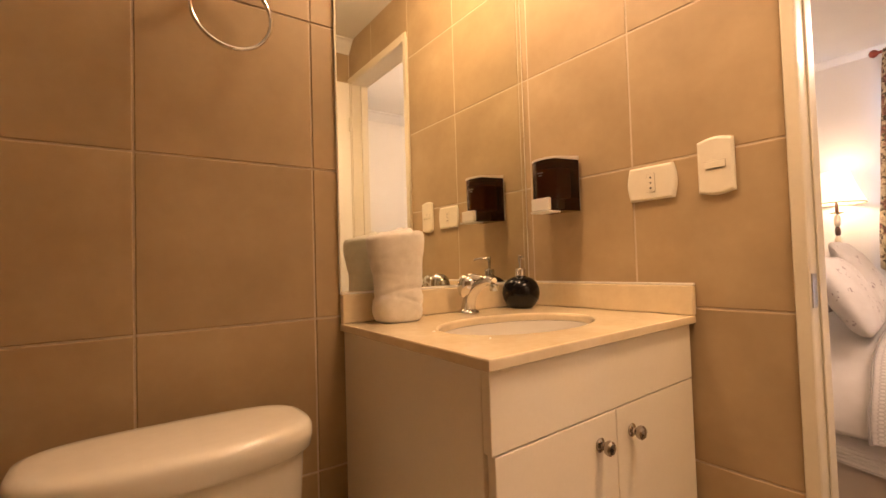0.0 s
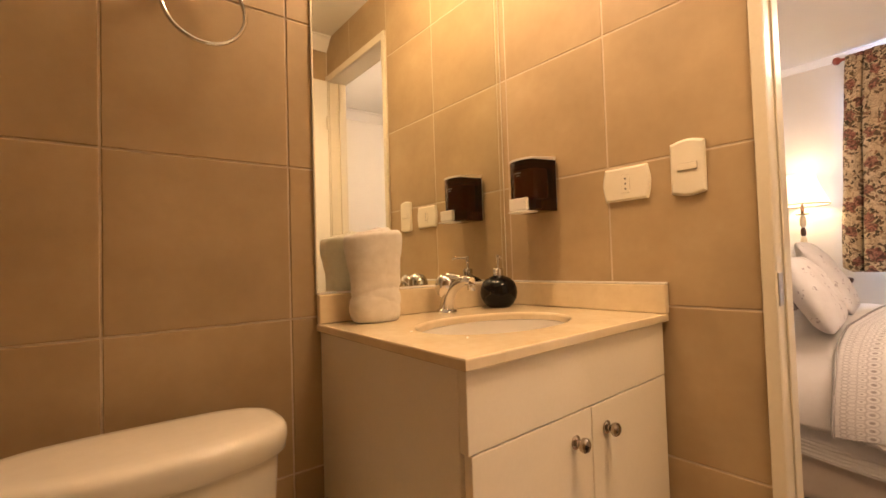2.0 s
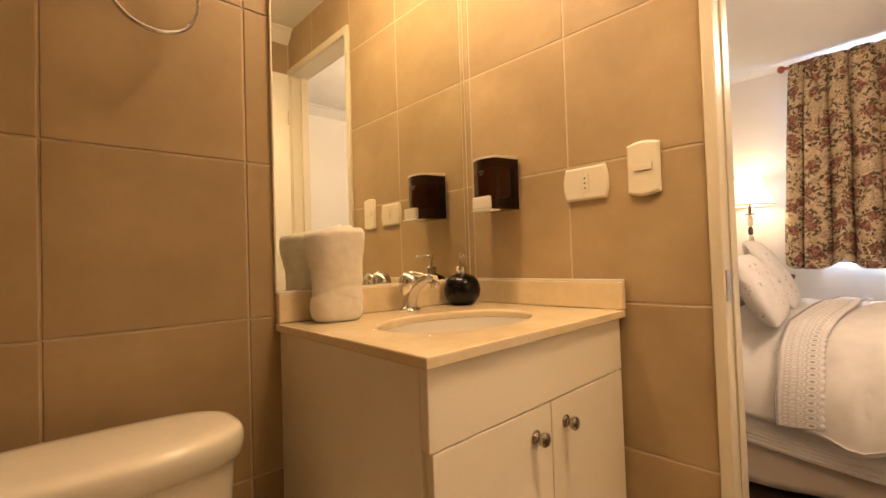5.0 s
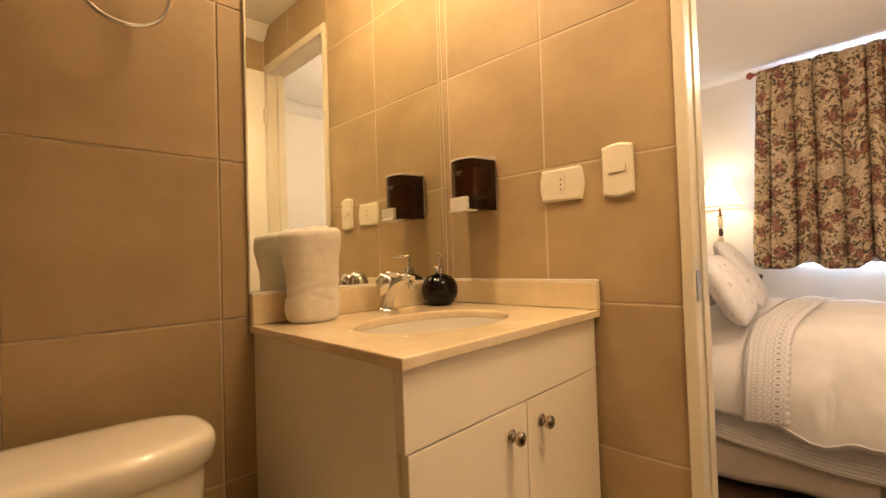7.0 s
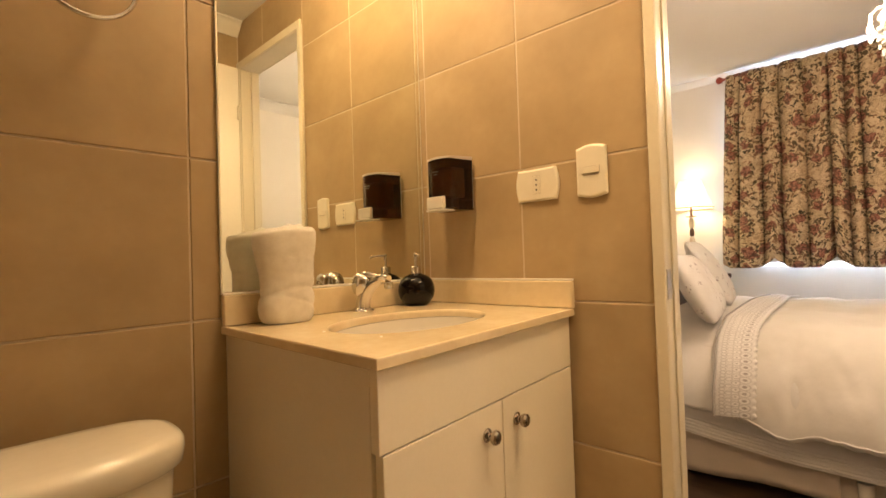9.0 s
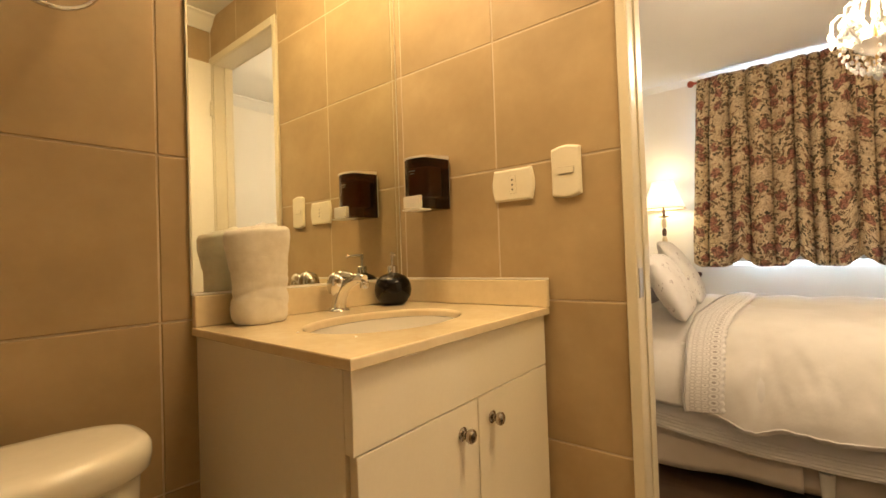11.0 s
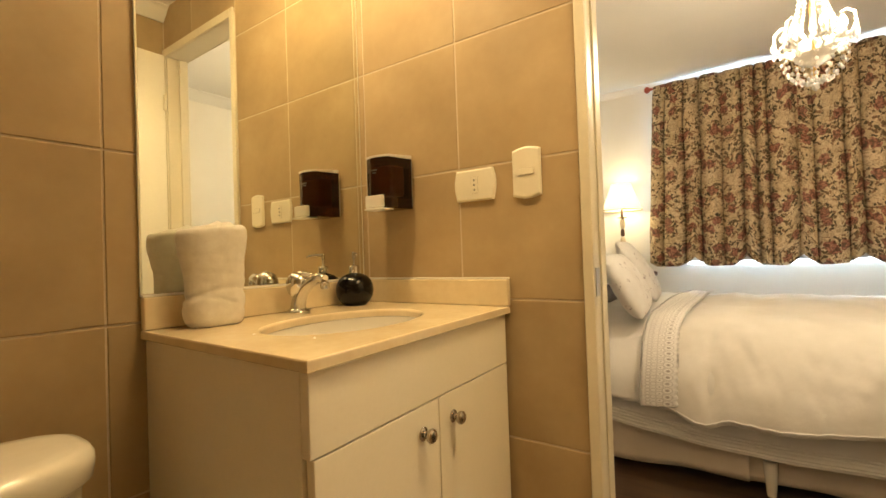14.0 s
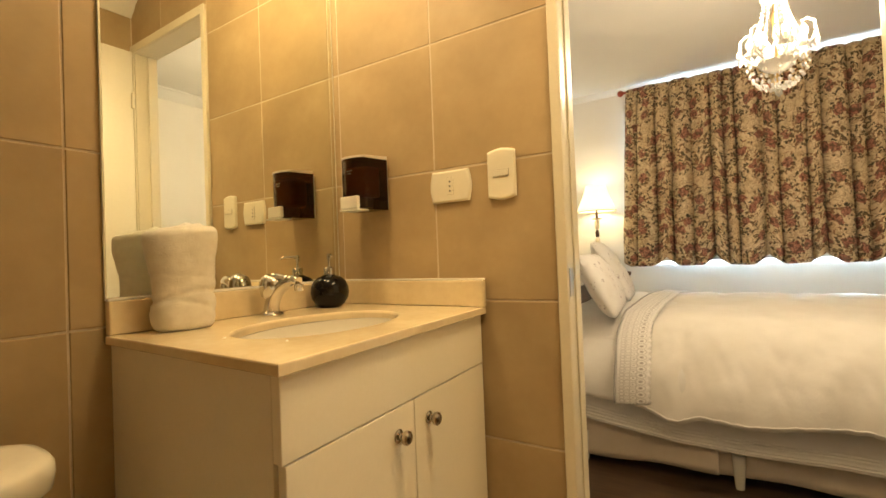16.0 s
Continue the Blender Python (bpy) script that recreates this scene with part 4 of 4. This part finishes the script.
def duvet_point(u, v):
    y = -0.600 - 1.55 * u
    puff = 0.030 * math.sin(math.pi * min(1, u * 4.5)) + 0.012 * math.sin(u * 9)
    top = 0.660 + 0.025 * math.sin(math.pi * u) + puff * 0.4
    sag = 0.020 * math.sin(u * 16) + ripple(y * 3, 3, 1, 0.03) - 0.055 * math.exp(-((u - 0.10) / 0.05) ** 2)
    edge = 1.172 - 0.018 * math.sin(min(1, u * 8) * math.pi / 2) + ripple(y * 3.2, v * 2.5, 5, 0.020)
    x, z = bed_profile(v, edge, top, 0.300 + sag, BED_X1 + 0.04)
    if v < 0.5:
        crease = math.exp(-((u - 0.120) / 0.018) ** 2)
        x += 0.022 * crease * math.sin(math.pi * min(1, v * 2.2))
        x += (ripple(y * 11 + v * 4, v * 5, 6, 0.012) + ripple(y * 23 - v * 7, v * 8, 2, 0.006)) * min(1.0, v * 8)
    return (x, y, z + ripple(y * 6, v * 7, 9, 0.010) + ripple(y * 15, v * 16, 3, 0.004) + ripple(y * 34, v * 9, 5, 0.006) * max(0.0, 1 - v * 2.2))


duvet = thing("duvet", (1.9, -1.35, 0.62), "plump cream white duvet spread over the bed", "duvet")
thicken(part("cover", sheet(bmesh.new(), duvet_point, 150, 90), M_DUVET, duvet, angle=80), 0.028, -1)
part("hem_seam", tube(bmesh.new(), [Vector(duvet_point(i / 120, 0.012)) + Vector((-0.002, 0, 0)) for i in range(121)], 0.0028, 8), M_SHEET, duvet, "stitched seam along the hem")


def lace_band():
    bm = bmesh.new()

    def f(u, v):
        wave = 0.009 * abs(math.sin(v * math.pi * 1.95 / 0.046)) if u > 0.95 else 0.0
        y = -0.520 - 0.140 * u - 0.030 * max(0.0, v - 0.35) - wave + ripple(v * 5, 2, 6, 0.010)
        x, z = bed_profile(v, 1.160 + ripple(y * 8, v * 6, 4, 0.006), 0.694 + ripple(v * 5, u * 2, 0, 0.01), 0.318 + 0.012 * u, BED_X1 + 0.05)
        return (x, y, z)
    return sheet(bm, f, 14, 260, (0.145, 1.95))


fold = thing("embroidered_sheet_fold", (1.9, -0.6, 0.7), "white embroidered eyelet sheet border folded over the duvet", "bed sheet")
thicken(part("eyelet_band", lace_band(), M_LACE, fold, angle=80), 0.004)


def cord():
    pts_ = []
    for i in range(60):
        v = i / 59
        y = -0.518 - 0.030 * max(0.0, v - 0.35) + ripple(v * 5, 2, 6, 0.010)
        x, z = bed_profile(v, 1.156, 0.697 + ripple(v * 5, 0, 0, 0.01), 0.318, BED_X1 + 0.05)
        pts_.append((x - 0.001, y, z + 0.002))
    return tube(bmesh.new(), pts_, 0.004, 8)


part("grey_piping", cord(), surface("grey_ribbon", (0.38, 0.36, 0.34), (0.50, 0.47, 0.44), 0.8, 30, 200, 0.3), fold, "grey ribbon threaded along the fold")


def pillow_shape(w, h, d):
    bm = bmesh.new()
    n = 26
    verts = {}
    for side in (1, -1):
        for i in range(n + 1):
            for j in range(n + 1):
                rim = i in (0, n) or j in (0, n)
                if rim and side == -1:
                    verts[side, i, j] = verts[1, i, j]
                    continue
                u, v = 2 * i / n - 1, 2 * j / n - 1
                fat = max(0.0, (1 - abs(u) ** 2.6) * (1 - abs(v) ** 2.6)) ** 0.55
                pinch = 1 - 0.06 * (1 - abs(u) ** 2) * abs(v)
                round_off = 1 - 0.13 * (u * v) ** 4
                x = w / 2 * u * round_off * (1 - 0.04 * (1 - v * v) * abs(u) ** 3)
                z = h / 2 * v * round_off * (1 - 0.04 * (1 - u * u) * abs(v) ** 3) * pinch
                y = side * d / 2 * fat + 0.012 * noise.noise((u * 2, v * 2, side * 3.0)) * fat
                verts[side, i, j] = bm.verts.new((x, y, z))
        for i in range(n):
            for j in range(n):
                q = [verts[side, i, j], verts[side, i + 1, j], verts[side, i + 1, j + 1], verts[side, i, j + 1]]
                bm.faces.new(q if side == 1 else q[::-1])
    return bm


def pillow(m, w, h, d, label):
    ob = new("pillow", mesh_of("pillow", pillow_shape(w, h, d), M_PILLOW, True, 80))
    ob.matrix_world = m
    return tagged(ob, label, "pillow", "pillows at the bed head")


pillow(pose(1.55, -0.392, 0.828, -28, 0, 7), 0.60, 0.38, 0.14, "plump white pillow with small embroidered flowers, in front")
pillow(pose(2.13, -0.322, 0.875, -30, 0, 7), 0.50, 0.46, 0.12, "white flowered pillow leaning against the headboard")

# bedside table and lamp
table = thing("bedside_table", (2.835, -0.06, 0.0), "small dark wooden bedside table beside the bed", "bedside table")
part("tabletop", box(bmesh.new(), (2.745, -0.185, 0.575), (2.945, 0.10, 0.60), 0.005), M_DARKWOOD, table)
for x in (2.762, 2.928):
    for y in (-0.165, 0.08):
        part("leg", box(bmesh.new(), (x - 0.014, y - 0.014, -0.011), (x + 0.014, y + 0.014, 0.5745), 0.003), M_DARKWOOD, table)
LX, LY = 2.795, -0.066
tlamp = thing("table_lamp", (LX, LY, 0.60), "turned wooden table lamp with a lit cream shade", "table lamp")
part("foot", lathe(bmesh.new(), [(0.06, 0.0), (0.062, 0.012), (0.045, 0.025), (0.02, 0.04), (0.014, 0.06)], pose(LX, LY, 0.6005), 32), M_DARKWOOD, tlamp)
stem_rows = [(0.014, 0.66, 0.74), (0.018, 0.742, 0.80), (0.014, 0.802, 0.90), (0.019, 0.902, 0.97), (0.015, 0.972, 1.04), (0.019, 1.042, 1.11), (0.016, 1.112, 1.17), (0.019, 1.172, 1.25), (0.010, 1.252, 1.33)]
for i, (r, z0, z1) in enumerate(stem_rows):
    h = z1 - z0
    part("turned_bead" if i % 2 else "turned_neck", lathe(bmesh.new(), [(r * 0.55, 0), (r * 0.95, h * 0.15), (r, h * 0.5), (r * 0.9, h * 0.8), (r * 0.5, h)], pose(LX, LY, z0), 20), M_CREAMTURN if i % 2 else M_DARKWOOD, tlamp)
part("drip_cup", lathe(bmesh.new(), [(0.008, 0), (0.036, 0.006), (0.038, 0.010), (0.008, 0.008)], pose(LX, LY, 1.252), 24), M_BRASS, tlamp, "small brass cup below the shade")
shade = part("shade", lathe(bmesh.new(), [(0.148, 0.0), (0.128, 0.05), (0.104, 0.11), (0.085, 0.165), (0.074, 0.205)], pose(LX, LY, 1.318), 40, caps=False), M_SHADE, tlamp, "lit cream cloth shade")
thicken(shade, 0.003)
part("shade_rim", tube(bmesh.new(), [(LX + 0.149 * math.cos(2 * math.pi * i / 48), LY + 0.149 * math.sin(2 * math.pi * i / 48), 1.318) for i in range(48)], 0.0035, 8, True), M_BRASS, shade, "thin gilt rim")
part("bulb", lathe(bmesh.new(), [(0.012, 0), (0.03, 0.04), (0.026, 0.07), (0.008, 0.088)], pose(LX, LY, 1.345), 20), M_BULB, tlamp, "lit bulb")
point_lamp("table_lamp_light", (LX, LY, 1.50), TABLE_W, (1.0, 0.74, 0.52), 0.035)

# curtain rod and the two curtains
CUR_X = 2.872
rod = thing("curtain_rod", (CUR_X, -1.2, 2.245), "wooden curtain rod with red lacquered knobs under the ceiling", "curtain rod")
part("pole", tube(bmesh.new(), [(CUR_X, -0.300, 2.243), (CUR_X, -2.30, 2.243)], 0.009, 14), M_RODRED, rod)
for y, s in ((-0.300, 90), (-2.30, -90)):
    part("finial", lathe(bmesh.new(), [(0.010, 0.0), (0.012, 0.006), (0.022, 0.016), (0.026, 0.028), (0.020, 0.042), (0.006, 0.050)], pose(CUR_X, y, 2.243, -s), 22), M_RODRED, rod, "red lacquered knob")
for y in (-0.325, -1.25, -2.27):
    part("bracket", box(bmesh.new(), (CUR_X + 0.0095, y - 0.008, 2.233), (EAST_X - 0.0005, y + 0.008, 2.252), 0.002), M_RODRED, rod)


def curtain_shape(y0, y1, seed, scallop, x_off, flare):
    bm = bmesh.new()
    width = abs(y1 - y0)
    rng = random.Random(seed)
    centres, p = [], 0.0
    while p < width:
        centres.append(p)
        p += rng.uniform(0.07, 0.16)

    def f(u, v):
        s = u * width
        k = max(i for i, c in enumerate(centres) if c <= s + 1e-9)
        a, b = centres[k], (centres[k + 1] if k + 1 < len(centres) else centres[k] + 0.15)
        q = (s - a) / (b - a)
        depth = 0.125 + 0.055 * noise.noise((k * 3.7, seed, 0))
        fold_x = -depth * (max(0.0, math.sin(math.pi * q)) ** 0.32) * (0.55 + 0.45 * (k % 2)) + 0.012 * (q > 0.93)
        fine = 0.006 * math.sin(s * 95 + seed) * v ** 3 + 0.004 * math.sin(s * 41 + 2 * v)
        sc = abs(math.sin(math.pi * (s / scallop + seed * 0.37)))
        bottom = 0.940 - 0.068 * min(1.0, sc * 1.3) ** 0.8 + 0.008 * noise.noise((s * 6, seed, 2))
        z = bottom + (2.252 - bottom) * v
        y = y0 + (y1 - y0) * u + 0.010 * noise.noise((s * 4, v * 3, seed)) + flare * (1 - v) ** 0.8 * (1 - u) ** 3
        return (CUR_X + x_off + fold_x * (0.30 + 0.70 * (1 - v) ** 0.5) + fine, y, z)
    return sheet(bm, f, 260, 40, (width * 1.25, 1.38))


M_BOUNCE_LINING = cloth_material("white_bounce_lining", (0.66, 0.66, 0.66), (0.74, 0.74, 0.74), 0.2)
for y0, y1, seed, off, flare in ((-0.318, -1.19, 3, -0.012, 0.068), (-1.175, -2.28, 8, -0.006, 0.0)):
    cur = thing("curtain", (CUR_X, (y0 + y1) / 2, 2.25), "floral tapestry curtain with a scalloped hem, drawn across the window", "curtain", "curtains at the window")
    thicken(part("cloth", curtain_shape(y0, y1, seed, 0.30, off, flare), M_CURTAIN, cur, angle=80), 0.002)
    # unseen lining, added to reflect daylight onto the wall below the hem
    back = sheet(bmesh.new(), lambda u, v: (CUR_X + 0.024 + 0.006 * math.sin(u * 40 + seed), y0 - 0.004 + (y1 - y0 + 0.008) * u, 0.905 + 1.335 * v), 60, 6)
    thicken(part("lining", back, M_BOUNCE_LINING, cur, "plain white lining, unseen, added to bounce window light", angle=80), 0.0015)

# crystal chandelier
HX, HY = 1.38, -1.185
chand = thing("crystal_chandelier", (HX, HY, CEIL_BED), "small crystal chandelier with lit candle bulbs and hanging drops", "chandelier")
part("ceiling_rose", lathe(bmesh.new(), [(0.05, 0), (0.052, -0.01), (0.03, -0.03), (0.01, -0.04)], pose(HX, HY, CEIL_BED + 0.2099), 28), M_BRASS, chand)
part("stem", lathe(bmesh.new(), [(0.006, 0.0), (0.006, 0.18), (0.014, 0.20), (0.010, 0.24), (0.017, 0.28), (0.007, 0.32), (0.005, 0.80)], pose(HX, HY, 1.67), 20), M_BRASS, chand)
part("top_crown", lathe(bmesh.new(), [(0.010, 0), (0.038, 0.010), (0.050, 0.024), (0.046, 0.026), (0.034, 0.014), (0.010, 0.007)], pose(HX, HY, 2.005), 28), M_CRYSTAL, chand)
part("bowl", lathe(bmesh.new(), [(0.01, 0), (0.045, 0.012), (0.068, 0.038), (0.071, 0.040), (0.048, 0.008), (0.01, -0.008)], pose(HX, HY, 1.72), 28), M_CRYSTAL, chand)


def bead(bm, p, r, stretch=1.0):
    return bmesh.ops.create_icosphere(bm, subdivisions=1, radius=r, matrix=Matrix.Translation(p) @ Matrix.Diagonal((1, 1, stretch, 1)))


def round_axis(turn):
    return Vector((math.cos(turn), math.sin(turn), 0))


AXIS = Vector((HX, HY, 0))
for i in range(12):
    d = round_axis(2 * math.pi * i / 12)
    strand = bmesh.new()
    for k in range(13):
        u = k / 12
        bead(strand, AXIS + d * (0.040 + 0.075 * u ** 1.7) + Vector((0, 0, 2.012 - 0.215 * u)), 0.0062 + 0.002 * u, 1.25)
    tagged(part("bead_strand", strand, M_CRYSTAL, chand), kind="stuff")
    low = bmesh.new()
    for k in range(7):
        u = k / 6
        bead(low, AXIS + d * (0.108 * math.cos(u * 1.35)) + Vector((0, 0, 1.775 - 0.125 * math.sin(u * 1.5))), 0.0075, 1.4)
    tagged(part("basket_strand", low, M_CRYSTAL, chand), kind="stuff")
for i in range(6):
    d = round_axis(2 * math.pi * (i + 0.3) / 6)
    arm = part("arm", tube(bmesh.new(), [AXIS + d * r + Vector((0, 0, z)) for r, z in ((0.012, 1.83), (0.03, 1.775), (0.07, 1.765), (0.11, 1.80), (0.132, 1.845), (0.128, 1.885), (0.105, 1.905), (0.085, 1.90))], [0.006, 0.006, 0.0058, 0.0055, 0.005, 0.005, 0.0045, 0.004], 10), M_CRYSTAL, chand, "curled glass arm")
    tip = AXIS + d * 0.092
    part("drip_pan", lathe(bmesh.new(), [(0.006, 0), (0.024, 0.005), (0.028, 0.010), (0.008, 0.007)], pose(tip.x, tip.y, 1.80), 20), M_CRYSTAL, arm)
    part("candle", lathe(bmesh.new(), [(0.007, 0), (0.007, 0.030)], pose(tip.x, tip.y, 1.808), 14), M_CREAMTURN, arm)
    part("bulb", lathe(bmesh.new(), [(0.006, 0), (0.015, 0.013), (0.013, 0.028), (0.002, 0.050)], pose(tip.x, tip.y, 1.839), 14), M_BULB, arm, "lit candle bulb")
    for k in range(3):
        side = d.cross(Vector((0, 0, 1))) * (k - 1) * 0.020
        hang = bmesh.new()
        bead(hang, AXIS + d * 0.132 + side + Vector((0, 0, 1.822 - 0.030 * (k == 1))), 0.0095, 2.0)
        part("crystal_drop", hang, M_CRYSTAL, arm)
    chain = bmesh.new()
    for k in range(6):
        bead(chain, AXIS + d * 0.128 + Vector((0, 0, 1.875 - 0.017 * k)), 0.006, 1.2)
    tagged(part("drop_chain", chain, M_CRYSTAL, chand), kind="stuff")
bottom_ball = bmesh.new()
bead(bottom_ball, Vector((HX, HY, 1.632)), 0.016, 1.2)
part("bottom_ball", bottom_ball, M_CRYSTAL, chand)
# hung 0.18 m below the ceiling on its rod, at its true size
chand.matrix_world = Matrix.Translation((1.05, -1.158, CEIL_BED - 0.181)) @ Matrix.Diagonal((0.86, 0.86, 0.86, 1.0))
for i in range(3):
    d = round_axis(2 * math.pi * i / 3)
    point_lamp("chandelier_light", (1.05 + 0.14 * d.x, -1.158 + 0.14 * d.y, 1.77), CHAND_W / 3, (1.0, 0.72, 0.52), 0.05)

# ---- wall tiles, each a piece of its own ----
tile_meshes = {}


def tile_mesh(w, h):
    key = (round(w, 4), round(h, 4))
    if key not in tile_meshes:
        bm = box(bmesh.new(), (-w / 2, 0.0, -h / 2), (w / 2, THICK, h / 2))
        front = [e for e in bm.edges if all(v.co.y < 1e-5 for v in e.verts)]
        bmesh.ops.bevel(bm, geom=front, offset=0.0017, segments=2, profile=0.5, affect="EDGES", clamp_overlap=True)
        tile_meshes[key] = mesh_of("tile", bm, M_TILE, False)
    return tile_meshes[key]


def tile_wall(parent, m, cols, lo, hi, top, holes=()):
    """Tiles on a wall: along u between lo and hi, joints at cols; m turns (u, depth, z) into the world."""
    marks = [lo] + [c for c in cols if lo + 0.012 < c < hi - 0.012] + [hi]
    zs = [0.0] + [z for z in ROWS if 0.012 < z < top - 0.012] + [top]
    for u0, u1 in zip(marks, marks[1:]):
        for z0, z1 in zip(zs, zs[1:]):
            a0, a1, b0, b1 = u0, u1, z0, z1
            skip = False
            for h0, h1, k0, k1 in holes:
                if a0 >= h0 - 1e-4 and a1 <= h1 + 1e-4 and b0 < k1:
                    if b1 <= k1 + 0.01:
                        skip = True
                    else:
                        b0 = k1
            if skip or a1 - a0 < 0.008 or b1 - b0 < 0.008:
                continue
            ob = new("tile", tile_mesh(a1 - a0 - GAP, b1 - b0 - GAP))
            ob.parent = parent
            ob.matrix_basis = m @ Matrix.Translation(((a0 + a1) / 2, 0, (b0 + b1) / 2))


north_cols = [-0.662 + TILE * i for i in range(-5, 3)]
tile_wall(wall_north, Matrix(), north_cols, WEST_X, -0.0005, CEIL_BATH)
# along the east wall u runs towards the door: u = -y, depth towards +x
east_m = Matrix(((0, 1, 0, 0), (-1, 0, 0, 0), (0, 0, 1, 0), (0, 0, 0, 1)))
door_hole = (-JAMB_A - 0.0235, -BACK_Y, -1.0, DOOR_TOP + 0.036)
tile_wall(wall_east, east_m, [0.0296, 0.3596, door_hole[0], 1.0196], 0.0005, -BACK_Y - 0.0005, CEIL_BATH, [door_hole])
south_m = Matrix(((-1, 0, 0, 0), (0, -1, 0, BACK_Y), (0, 0, 1, 0), (0, 0, 0, 1)))
tile_wall(wall_south, south_m, [0.33 * i - 0.02 for i in range(1, 7)], 0.0005, -WEST_X, CEIL_BATH)
